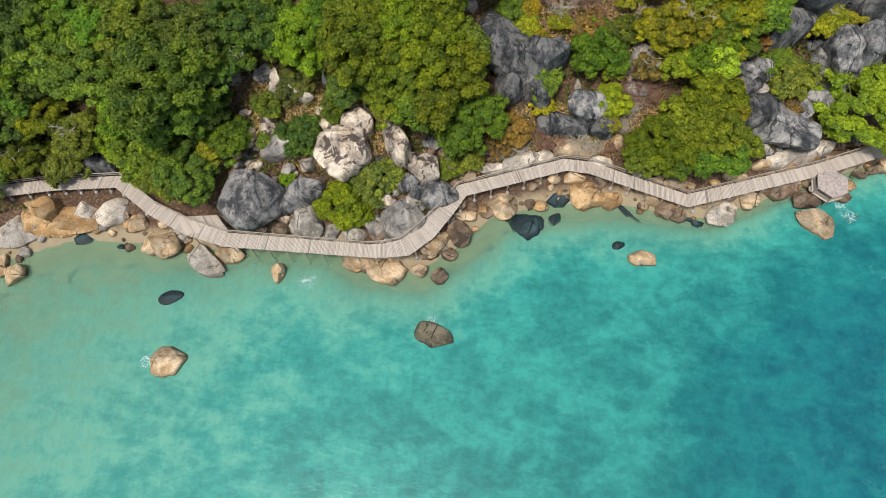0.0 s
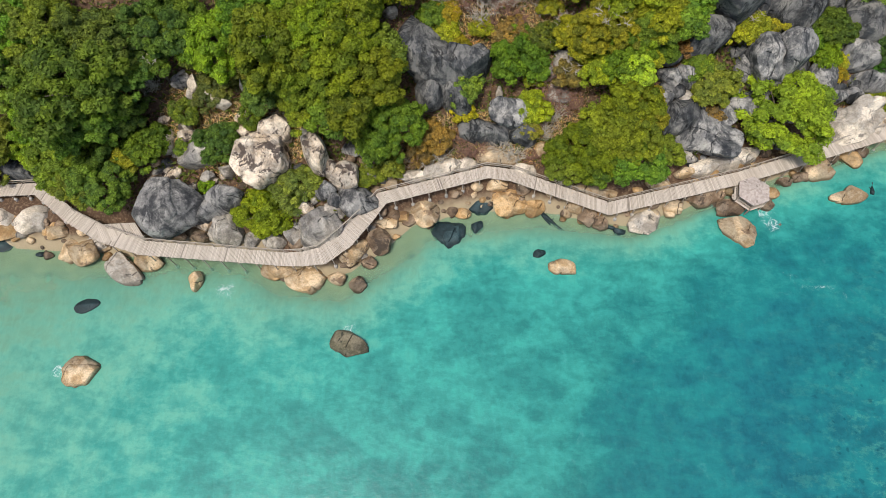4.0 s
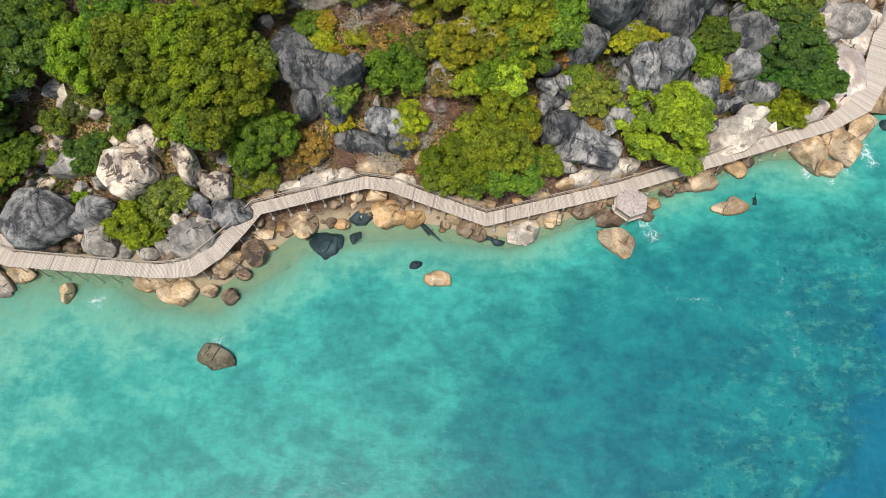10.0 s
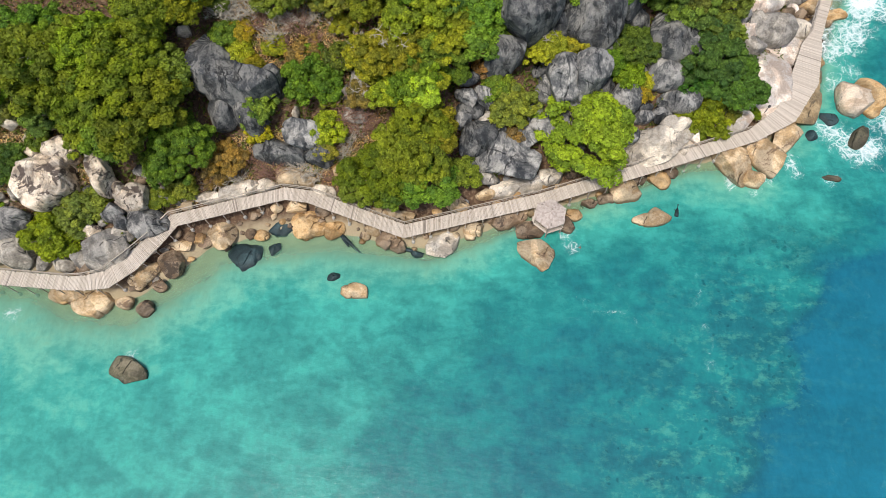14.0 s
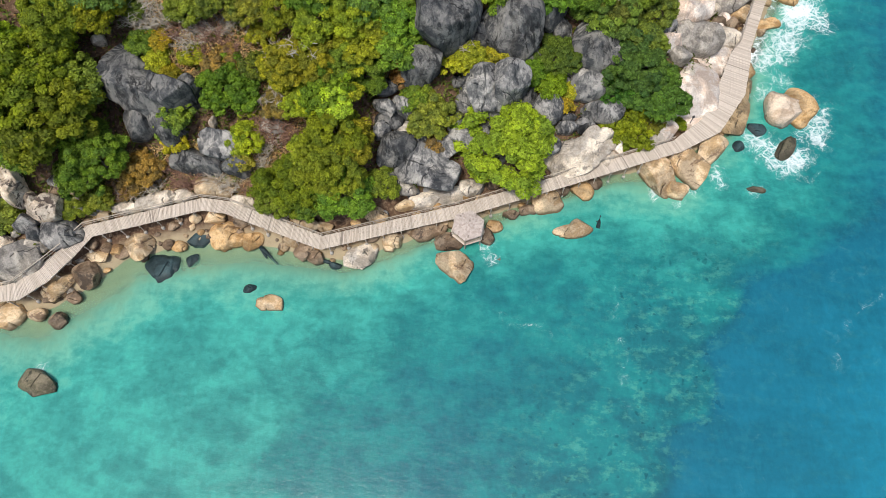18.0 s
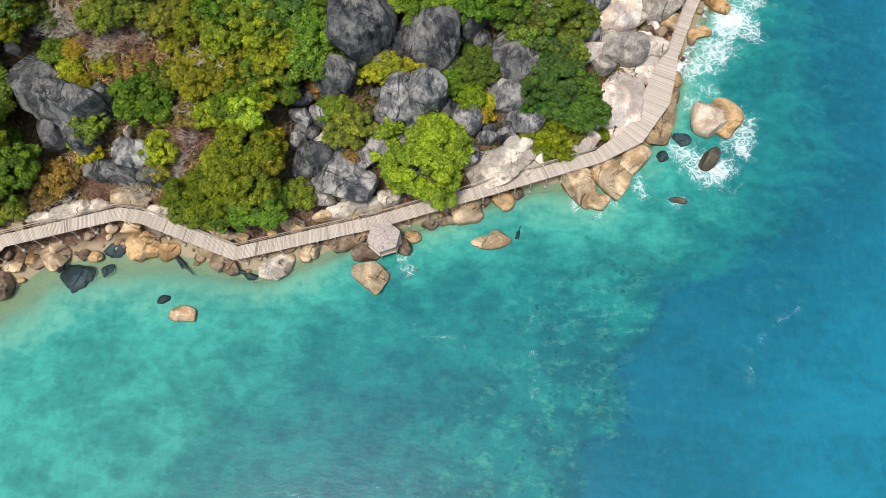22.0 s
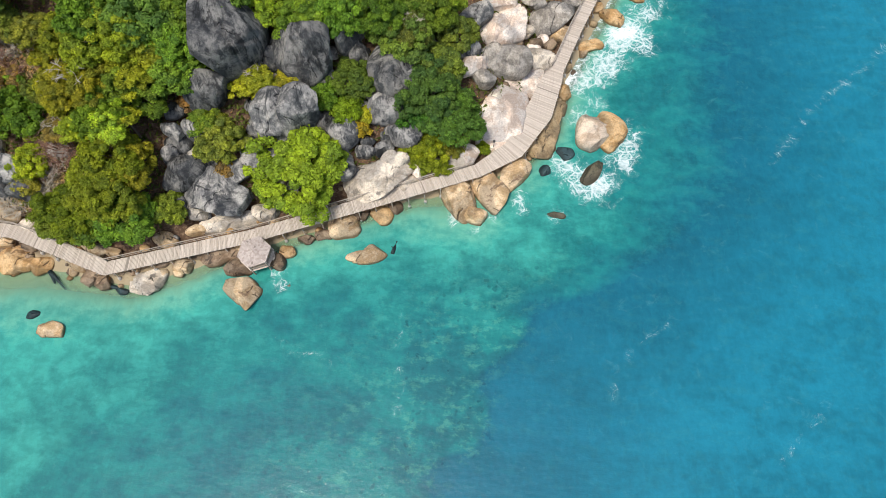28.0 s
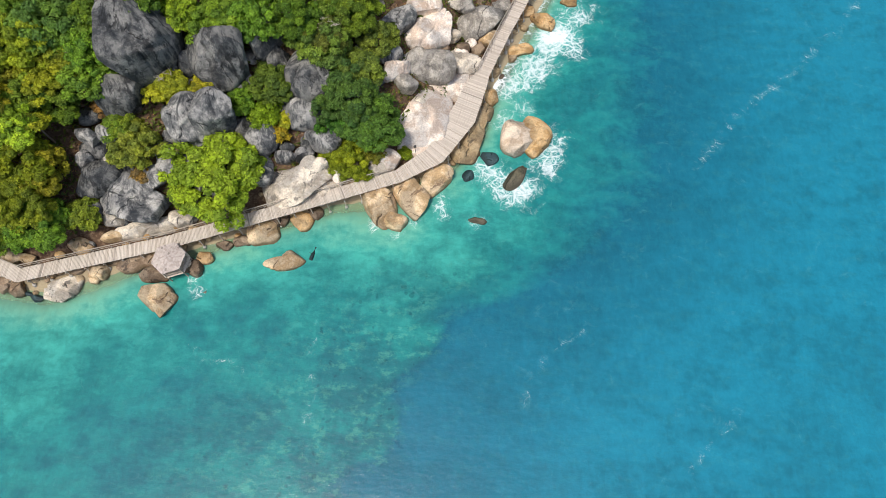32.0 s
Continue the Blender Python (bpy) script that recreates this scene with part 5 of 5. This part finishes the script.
dry_bush(21.5, 43.3, 4.19, 1.76, DEADWOOD, 15625)
dry_bush(-14.9, 43.5, 7.41, 1.41, DEADWOOD, 12015)
dry_bush(-10.0, 41.5, 7.66, 1.24, REDTWIG, 12695)
dry_bush(-33.1, 47.0, 9.36, 2.05, DEADWOOD, 9690)
dry_bush(-21.2, 46.4, 9.11, 1.41, REDTWIG, 10870)
dry_bush(24.5, 36.4, 1.16, 1.44, DEADWOOD, 17105)
# forest on the hill behind
tree(-45.1, 62.0, 16.92, 6.2, 4.08, LEAF, 17106)
tree(-81.7, 72.3, 22.98, 5.9, 5.58, LEAF, 17107)
tree(-47.5, 72.4, 21.71, 5.8, 4.11, LEAF, 17108)
tree(-40.8, 82.2, 24.51, 5.1, 4.95, LIME, 17109)
tree(50.3, 76.3, 16.45, 5.9, 4.93, LIME, 17110)
tree(-70.3, 73.8, 22.60, 7.0, 4.71, DEEP, 17111)
tree(-43.2, 66.2, 18.95, 7.8, 5.27, LIME, 17112)
tree(-83.8, 66.1, 20.95, 7.1, 4.36, DEEP, 17113)
tree(-15.0, 74.2, 21.99, 6.3, 4.09, LIME, 17114)
tree(-41.1, 78.7, 23.89, 5.2, 4.63, LIME, 17115)
tree(2.7, 76.1, 21.33, 7.1, 4.06, DEEP, 17116)
tree(-73.8, 81.1, 24.61, 6.9, 4.59, DEEP, 17117)
tree(-24.9, 77.7, 23.19, 6.0, 4.81, LIME, 17118)
tree(-67.9, 60.7, 17.56, 5.7, 5.18, DEEP, 17119)
tree(-64.4, 81.7, 24.32, 5.9, 3.85, LIME, 17120)
tree(32.8, 88.8, 24.04, 7.9, 5.12, LIME, 17121)
tree(-81.9, 66.0, 21.29, 7.9, 5.20, OLIVEG, 17122)
tree(60.6, 95.9, 19.72, 7.0, 3.94, DEEP, 17123)
tree(66.1, 83.8, 15.14, 5.8, 4.88, DEEP, 17124)
tree(-29.0, 59.9, 15.77, 5.1, 4.11, LIME, 17125)
tree(83.5, 96.0, 9.70, 6.3, 4.17, DEEP, 17126)
tree(-65.8, 60.8, 16.86, 7.2, 4.87, DEEP, 17127)
tree(17.5, 77.0, 21.29, 6.7, 4.38, LEAF, 17128)
tree(-64.3, 72.0, 21.88, 7.3, 4.54, DEEP, 17129)
tree(-4.3, 65.8, 16.63, 6.2, 3.87, OLIVEG, 17130)
tree(-10.0, 75.4, 21.67, 6.3, 4.19, DEEP, 17131)
tree(-79.7, 65.2, 20.62, 5.7, 4.17, DEEP, 17132)
tree(-14.5, 66.1, 18.76, 6.0, 5.40, LIME, 17133)
tree(10.5, 86.1, 23.36, 6.2, 5.42, LEAF, 17134)
tree(-1.5, 62.2, 14.35, 5.6, 5.37, DEEP, 17135)
tree(-28.1, 75.5, 21.88, 7.4, 4.96, OLIVEG, 17136)
tree(4.2, 76.7, 20.95, 7.1, 4.28, OLIVEG, 17137)
tree(76.6, 81.9, 9.23, 7.9, 5.53, DEEP, 17138)
tree(-77.5, 80.7, 24.96, 5.4, 5.54, LEAF, 17139)
tree(62.0, 92.0, 17.90, 6.4, 4.65, OLIVEG, 17140)
tree(71.7, 83.8, 11.84, 5.0, 5.46, LEAF, 17141)
tree(18.1, 70.2, 16.94, 6.2, 5.19, OLIVEG, 17142)
tree(63.4, 89.1, 17.35, 7.6, 4.16, LIME, 17143)
tree(53.3, 86.2, 20.54, 7.4, 5.45, OLIVEG, 17144)
tree(-80.5, 59.9, 17.44, 6.8, 4.68, LIME, 17145)
tree(17.8, 67.3, 15.80, 6.1, 5.18, LEAF, 17146)
tree(-34.8, 67.9, 19.80, 5.2, 5.53, OLIVEG, 17147)
tree(-20.6, 78.7, 23.33, 5.9, 4.22, OLIVEG, 17148)
tree(59.6, 84.3, 17.76, 5.2, 5.45, LIME, 17149)
tree(1.6, 70.8, 18.36, 7.6, 5.20, LEAF, 17150)
tree(21.2, 87.3, 24.34, 6.9, 5.47, OLIVEG, 17151)
tree(-13.6, 79.0, 22.66, 5.5, 5.37, DEEP, 17152)
tree(34.4, 75.5, 19.50, 7.6, 4.27, LEAF, 17153)
tree(35.1, 67.9, 15.45, 5.9, 4.78, OLIVEG, 17154)
tree(47.9, 85.3, 21.65, 6.6, 4.74, OLIVEG, 17155)

# ---- smaller rocks wedged between the boulders ----
PEBBLE_MATS = [TAN, WET, OCHRE, GREY, BLOTCH, DARKG, SLATE, CLIFF, PINK, PALE, WETBROWN]
STONE_WORDS = {"tan_granite": "tan granite", "damp_brown_granite": "damp brown", "ochre_granite": "ochre granite", "grey_granite": "grey granite",
               "lichened_granite": "lichened cream", "speckled_dark_granite": "dark granite", "slate_grey_granite": "slate-grey", "streaked_black_granite": "blackish granite",
               "pink_granite": "pinkish-white", "pale_granite": "pale granite", "algae_brown_granite": "wet brown"}
rubble_v, rubble_f, rubble_m = [], [], []


def rubble(count, x_range, d_range, sizes, mats, seed):
    rnd = random.Random(seed)
    done = 0
    while done < count:
        x, y = rnd.uniform(*x_range), rnd.uniform(18, 86)
        p = (np.array([x]), np.array([y]))
        if not d_range[0] < float(along(SHORE, *p)[0]) < d_range[1] or (d_range[0] < 0 and (-32 < x < -16 or 62 < x < 72)):
            continue
        done += 1
        s = rnd.uniform(*sizes) * rnd.uniform(0.7, 1.2)
        if abs(float(along(DECK, *p)[0])) < 1.8:
            s = min(s, 0.8)
        q, f = rock_shape(s * rnd.uniform(0.85, 1.35), s, s * rnd.uniform(0.55, 0.8), s * 0.7, seed * 1000 + done, levels=2, cuts=6)
        a, n = rnd.uniform(0, math.tau), len(rubble_v)
        c, d = math.cos(a), math.sin(a)
        z = float(ground_z(*p)[0]) + 0.25 * s
        mat = rnd.choice(mats)
        if s > 0.8:
            q = q @ np.array([(c, d, 0), (-d, c, 0), (0, 0, 1)])
            ob = new("stone", mesh_from("stone", q.tolist(), f, mat, True))
            ob.location = (x, y, z)
            tagged(ob, "loose " + STONE_WORDS[mat.name] + " stone wedged between the boulders", "stone", "loose stones")
            continue
        rubble_v.extend((x + c * u - d * v, y + d * u + c * v, z + w) for u, v, w in q.tolist())
        rubble_f.extend(tuple(i + n for i in face) for face in f)
        rubble_m.extend([PEBBLE_MATS.index(mat)] * len(f))


rubble(100, (-66, -2), (-0.9, 4.2), (0.3, 1.0), (TAN, WET, OCHRE, WET, GREY), 1)
rubble(64, (-2, 44), (-0.5, 4.5), (0.3, 0.95), (TAN, WET, OCHRE, WET), 2)
rubble(120, (44, 98), (-0.5, 4.5), (0.35, 1.1), (TAN, WET, WETBROWN, OCHRE), 3)
rubble(120, (-33, 0), (3, 13), (0.5, 1.3), (GREY, BLOTCH, WET, DARKG), 4)
rubble(110, (38, 76), (4, 21), (0.6, 1.6), (SLATE, CLIFF, GREY, SLATE), 5)
rubble(34, (80, 98), (1, 16), (0.6, 1.3), (PINK, PALE, PINK, WET), 6)
pebbles = mesh_from("rubble", rubble_v, rubble_f, None, True)
for m in PEBBLE_MATS:
    pebbles.materials.append(m)
pebbles.polygons.foreach_set("material_index", rubble_m)
tagged(new("rubble", pebbles), "small tan, brown and grey stones wedged between the boulders", "rubble", kind="stuff")


# ---- boardwalk ----
def offset_lines():
    """Left and right edges of the walkway, mitred at its corners."""
    n = len(WALKWAY)
    left, right = [], []
    for i, (x, y, z, w) in enumerate(WALKWAY):
        a = Vector(WALKWAY[max(i - 1, 0)][:2])
        b = Vector(WALKWAY[min(i + 1, n - 1)][:2])
        c = Vector((x, y))
        d1 = (c - a).normalized() if i else (b - c).normalized()
        d2 = (b - c).normalized() if i < n - 1 else d1
        m = (d1 + d2).normalized()
        side = Vector((-m.y, m.x)) * (w / 2 / max(m.dot(d1), 0.5))
        left.append(Vector((x + side.x, y + side.y, z)))
        right.append(Vector((x - side.x, y - side.y, z)))
    return left, right


LEFT, RIGHT = offset_lines()


def floor_at(x, y):
    return float(ground_z(np.array([x]), np.array([y]))[0])


def section(i):
    """One straight run of boardwalk between two corners: boards, beams, legs on concrete feet, handrails."""
    l0, l1, r0, r1 = LEFT[i], LEFT[i + 1], RIGHT[i], RIGHT[i + 1]
    mid = (l0 + l1 + r0 + r1) / 4
    length = ((l1 - l0).length + (r1 - r0).length) / 2
    base = holder("boardwalk_section", (mid.x, mid.y, floor_at(mid.x, mid.y)), "weathered grey timber boardwalk on legs with handrails above the rocks", "boardwalk", "boardwalk sections")
    o = Vector(base.location)
    rnd = random.Random(i)
    n = max(2, round(length / 0.175))
    for k in range(n):
        a, b = (k + 0.08) / n, (k + 0.92) / n
        j0, j1 = rnd.uniform(-0.03, 0.05), rnd.uniform(-0.03, 0.05)
        la, lb, ra, rb = l0.lerp(l1, a), l0.lerp(l1, b), r0.lerp(r1, a), r0.lerp(r1, b)
        across = (la - ra).normalized()
        c = (la + lb + ra + rb) / 4
        tilt = rnd.uniform(-0.006, 0.006)
        corners = [la + across * j0, lb + across * j0, rb - across * j1, ra - across * j1]
        verts = [tuple(p - c + Vector((0, 0, tilt))) for p in corners] + [tuple(p - c + Vector((0, 0, tilt - 0.05))) for p in corners]
        faces = [(3, 2, 1, 0), (4, 5, 6, 7), (0, 1, 5, 4), (1, 2, 6, 5), (2, 3, 7, 6), (3, 0, 4, 7)]
        part("plank", mesh_from("plank", verts, faces, BOARDS), base, at=c - o)
    drop = Vector((0, 0, 0.17))
    for p, q, s in ((l0, l1, 1), (r0, r1, -1)):
        inward = (r0 - l0).normalized() * 0.14 * s
        part("edge_beam", mesh_from("edge_beam", *beam(p + inward - drop - o, q + inward - drop - o, 0.10, 0.2), BEAMS), base)
    bents = max(1, round(length / 2.45))
    for k in range(bents):
        f = (k + 0.5) / bents
        la, ra = l0.lerp(l1, f), r0.lerp(r1, f)
        across = (la - ra).normalized()
        low = Vector((0, 0, 0.33))
        part("cross_beam", mesh_from("cross_beam", *beam(la + across * 0.15 - low - o, ra - across * 0.15 - low - o, 0.12, 0.12), BEAMS), base)
        for p, s in ((la, -1), (ra, 1)):
            head = p + across * 0.16 * s - Vector((0, 0, 0.3))
            foot = head - across * 0.22 * s
            foot.z = max(floor_at(foot.x, foot.y), -1.6)
            if head.z - foot.z < 0.35:
                continue
            leg = part("leg", mesh_from("leg", *beam(head - o, foot - o, 0.13, 0.13), BEAMS), base)
            f_v, f_f = tube([foot - o - Vector((0, 0, 0.1)), foot - o + Vector((0, 0, 0.35)), foot - o + Vector((0, 0, 0.45))], (0.27, 0.24, 0.16), 9)
            part("footing", mesh_from("footing", f_v, f_f, CONCRETE), leg, "round concrete footing")
    # a rail on the landward side only, none over the bare slab
    for p, q, s in () if 18 <= i <= 20 else ((l0, l1, 1),):
        across = (r0 - l0).normalized() * 0.05 * s
        top, knee = Vector((0, 0, 1.02)), Vector((0, 0, 0.55))
        part("handrail", mesh_from("handrail", *beam(p + across + top - o, q + across + top - o, 0.13, 0.06), BEAMS), base)
        part("middle_rail", mesh_from("middle_rail", *beam(p + across + knee - o, q + across + knee - o, 0.05, 0.09), BEAMS), base)
        posts = max(1, round(length / 2.45))
        for k in range(posts + (i == 0)):
            e = p.lerp(q, k / posts) + across
            part("rail_post", mesh_from("rail_post", *beam(e - Vector((0, 0, 0.25)) - o, e + top - o, 0.10, 0.10), BEAMS), base)
    return base


for i in range(len(WALKWAY) - 1):
    section(i)


def landing():
    """The wide triangular landing beside the big dark boulder."""
    corners = [Vector((-40.4, 28.9, 3.13)), Vector((-34.7, 29.3, 3.13)), Vector((-32.6, 26.8, 3.13)), Vector((-38.8, 26.4, 3.13))]
    base = holder("boardwalk_landing", (-36, 28, floor_at(-36, 28)), "triangular weathered timber landing beside a dark boulder", "boardwalk", "boardwalk sections")
    o = Vector(base.location)
    n = 24
    for k in range(n):
        a, b = (k + 0.07) / n, (k + 0.93) / n
        q = [corners[0].lerp(corners[1], a), corners[0].lerp(corners[1], b), corners[3].lerp(corners[2], b), corners[3].lerp(corners[2], a)]
        c = sum(q, Vector()) / 4
        verts = [tuple(p - c) for p in q] + [tuple(p - c - Vector((0, 0, 0.05))) for p in q]
        faces = [(3, 2, 1, 0), (4, 5, 6, 7), (0, 1, 5, 4), (1, 2, 6, 5), (2, 3, 7, 6), (3, 0, 4, 7)]
        part("plank", mesh_from("plank", verts, faces, BOARDS), base, at=c - o)
    for x, y in ((-38.6, 28.8), (-36.2, 29.1), (-34, 29.2), (-33, 27.4)):
        part("leg", mesh_from("leg", *beam(Vector((x, y, 3.1)) - o, Vector((x, y, floor_at(x, y) - 0.1)) - o, 0.13, 0.13), BEAMS), base)
    part("edge_beam", mesh_from("edge_beam", *beam(corners[0] - Vector((0, 0, 0.16)) - o, corners[1] - Vector((0, 0, 0.16)) - o, 0.1, 0.2), BEAMS), base)


landing()


# ---- gazebo on the rocks ----
def gazebo(x, y, floor, eave, peak, r, deck_r, turn):
    base = holder("gazebo", (x, y, max(floor_at(x, y), -0.5)), "small hexagonal timber gazebo with a bleached shingle roof over the water", "gazebo")
    o = Vector(base.location)
    ring = lambda rad, z, k: Vector((x + rad * math.cos(turn + k * math.tau / 6), y + rad * math.sin(turn + k * math.tau / 6), z)) - o
    n = 16
    for k in range(n):
        s = -1 + (2 * k + 1) / n
        half = deck_r * 1.05 * min(1.0, (1 - abs(s) * 0.866) * 1.15)
        yy = s * deck_r * 0.84
        part("plank", mesh_from("plank", *beam((-half + x - o.x, yy + y - o.y, floor - o.z), (half + x - o.x, yy + y - o.y, floor - o.z), deck_r * 1.6 / n, 0.06), BOARDS), base)
    top = Vector((x, y, peak)) - o
    for k in range(6):
        foot, head = ring(deck_r, floor - 0.05, k), ring(deck_r, eave + 0.1, k)
        part("post", mesh_from("post", *beam(foot, head, 0.14, 0.14), BEAMS), base)
        leg_foot = ring(deck_r, 0, k)
        leg_foot.z = floor_at(leg_foot.x + o.x, leg_foot.y + o.y) - 0.1 - o.z
        part("leg", mesh_from("leg", *beam(leg_foot, foot, 0.16, 0.16), BEAMS), base)
        if k != 1:
            nxt = ring(deck_r, floor, k + 1)
            here = ring(deck_r, floor, k)
            part("handrail", mesh_from("handrail", *beam(here + Vector((0, 0, 0.95)), nxt + Vector((0, 0, 0.95)), 0.16, 0.06), BEAMS), base)
            part("bench", mesh_from("bench", *beam(here + Vector((0, 0, 0.45)), nxt + Vector((0, 0, 0.45)), 0.4, 0.05), BOARDS), base)
            for j in range(1, 6):
                e = here.lerp(nxt, j / 6)
                part("baluster", mesh_from("baluster", *beam(e, e + Vector((0, 0, 0.93)), 0.05, 0.05), BEAMS), base)
        # roof face: courses of shingles
        a, b = ring(r, eave, k), ring(r, eave, k + 1)
        panel_v = [tuple(a), tuple(b), tuple(top), tuple(a - Vector((0, 0, 0.08))), tuple(b - Vector((0, 0, 0.08))), tuple(top - Vector((0, 0, 0.08)))]
        face = part("roof_panel", mesh_from("roof_panel", panel_v, [(0, 1, 2), (5, 4, 3), (0, 3, 4, 1), (1, 4, 5, 2), (2, 5, 3, 0)], BEAMS), base)
        rnd = random.Random(k)
        courses = 7
        for c in range(courses):
            f0, f1 = c / courses, min((c + 1.35) / courses, 0.995)
            across = max(2, round((1 - f0) * 8))
            for j in range(across):
                g0, g1 = (j + 0.03) / across, (j + 0.97) / across
                s = rnd.uniform(-0.03, 0.05)
                lo0, lo1 = a.lerp(top, f0 - 0.02 + s * 0.4).lerp(b.lerp(top, f0 - 0.02 + s * 0.4), g0), a.lerp(top, f0 - 0.02).lerp(b.lerp(top, f0 - 0.02), g1)
                hi0, hi1 = a.lerp(top, f1).lerp(b.lerp(top, f1), g0), a.lerp(top, f1).lerp(b.lerp(top, f1), g1)
                up = Vector((0, 0, 0.07 + max(s, 0)))
                q = [lo0 + up, lo1 + up, hi1 + Vector((0, 0, 0.015)), hi0 + Vector((0, 0, 0.015))]
                c0 = sum(q, Vector()) / 4
                verts = [tuple(p - c0) for p in q] + [tuple(p - c0 - Vector((0, 0, 0.03))) for p in q]
                part("shingle", mesh_from("shingle", verts, [(0, 1, 2, 3), (7, 6, 5, 4), (0, 4, 5, 1), (1, 5, 6, 2), (2, 6, 7, 3), (3, 7, 4, 0)], THATCH), face, at=c0)
    return base


gazebo(50.0, 35.7, 1.2, 3.0, 3.7, 2.25, 2.15, radians(20))


# ---- undergrowth and dry brush ----
def scatter(name, count, keep, leaf, colour, label, lift, seed, slim=0.5, mat=LEAVES, over=3):
    """Loose leaves and low growth over the slope, one mesh."""
    rng = np.random.default_rng(seed)
    x, y = rng.uniform(-100, 110, count * over), rng.uniform(22, 110, count * over)
    ok = keep(x, y)
    x, y = x[ok][:count], y[ok][:count]
    z = ground_z(x, y) + rng.uniform(0.02, lift, len(x))
    at = np.stack([x, y, z], 1)
    out = rng.normal(0, 0.5, at.shape) + np.array([0, 0, 1.0])
    out /= np.linalg.norm(out, axis=1, keepdims=True)
    s = np.cross(out, rng.normal(size=out.shape))
    s /= np.linalg.norm(s, axis=1, keepdims=True)
    w = np.cross(out, s)
    l = leaf * rng.uniform(0.6, 1.5, (len(at), 1))
    me = leaves(name, np.stack([at - s * l - w * l * slim, at + s * l, at - s * l + w * l * slim], 1), mat)
    me.attributes.new("tuft", "FLOAT", "POINT").data.foreach_set("value", np.repeat(rng.uniform(0, 1, len(at)), 3).astype(np.float32))
    ob = new(name, me)
    ob.color = (*colour, 1)
    return tagged(ob, label, "undergrowth", kind="stuff")


def inland(x, y):
    return (along(SHORE, x, y) > 6) & (np.abs(along(DECK, x, y)) > 2.2)


scatter("undergrowth", 60000, inland, 0.3, (0.11, 0.14, 0.04), "low green undergrowth covering the wooded slope", 0.9, 5)
scatter("leaf_litter", 50000, inland, 0.16, (0.26, 0.16, 0.095), "brown fallen leaves over the soil", 0.25, 6)


def dry_patch(x, y):
    """Dry brush above the middle boardwalk and in the gully behind it."""
    d, off = along(SHORE, x, y), np.abs(along(DECK, x, y))
    strip = (x > -3) & (x < 26) & (d > 6) & (d < 13)
    gully = (np.hypot((x - 14) / 10, (y - 59) / 6) < 1) | (np.hypot((x - 23.5) / 4, (y - 49) / 8) < 1) | (np.hypot((x + 20) / 12, (y - 43) / 7) < 1)
    return (strip | gully) & (off > 1.8)


scatter("dry_brush", 16000, dry_patch, 0.45, (0.60, 0.47, 0.34), "tangled dry brown brush and twigs on the bank", 0.8, 7, 0.06, over=34)
scatter("dry_grass", 14000, dry_patch, 0.20, (0.52, 0.33, 0.22), "withered reddish-brown leaves among the brush", 0.5, 8, 0.4, over=34)


# ---- driftwood and a lamp post ----
def driftwood(x, y, turn, length, seed):
    rnd = random.Random(seed)
    a, z = radians(turn), max(floor_at(x, y), -0.35) + 0.25
    d = Vector((math.cos(a), math.sin(a), 0))
    pts = [d * (length * (k / 5 - 0.5)) + Vector((0, 0, 0.08 * math.sin(k * 1.7) - 0.06 * k + 0.15)) for k in range(6)]
    limb = tube([pts[2], pts[2] + Vector((-d.y, d.x, 0.5)) * 0.5], (0.09, 0.04), 6)
    me = mesh_from("driftwood", *join(tube(pts, (0.26, 0.28, 0.25, 0.22, 0.19, 0.12), 9), limb), DARK, True)
    ob = new("driftwood", me)
    ob.location = (x, y, z)
    return tagged(ob, "dark waterlogged tree trunk lying in the shallows", "driftwood")


driftwood(23.1, 31.8, -42, 4.2, 0)
driftwood(21.9, 32.6, -55, 2.6, 1)
driftwood(68.1, 38.2, 75, 2.4, 2)
driftwood(31.8, 31.0, -12, 2.6, 3)


def lamp_post(x, y, z):
    base = holder("lamp_post", (x, y, z), "short dark metal lamp post on the pale rock slab", "lamp post")
    part("foot_plate", mesh_from("foot_plate", *tube([(0, 0, -0.25), (0, 0, 0.06)], (0.2, 0.18), 10), METAL), base)
    part("pole", mesh_from("pole", *tube([(0, 0, 0), (0, 0, 1.5), (0, 0, 2.3)], (0.06, 0.05, 0.045), 8), METAL, True), base)
    part("lamp_head", mesh_from("lamp_head", *tube([(0, 0, 2.25), (0, 0, 2.3), (0, 0, 2.5), (0, 0, 2.56)], (0.10, 0.2, 0.16, 0.04), 10), METAL), base)


lamp_post(81.3, 52.7, 1.55)
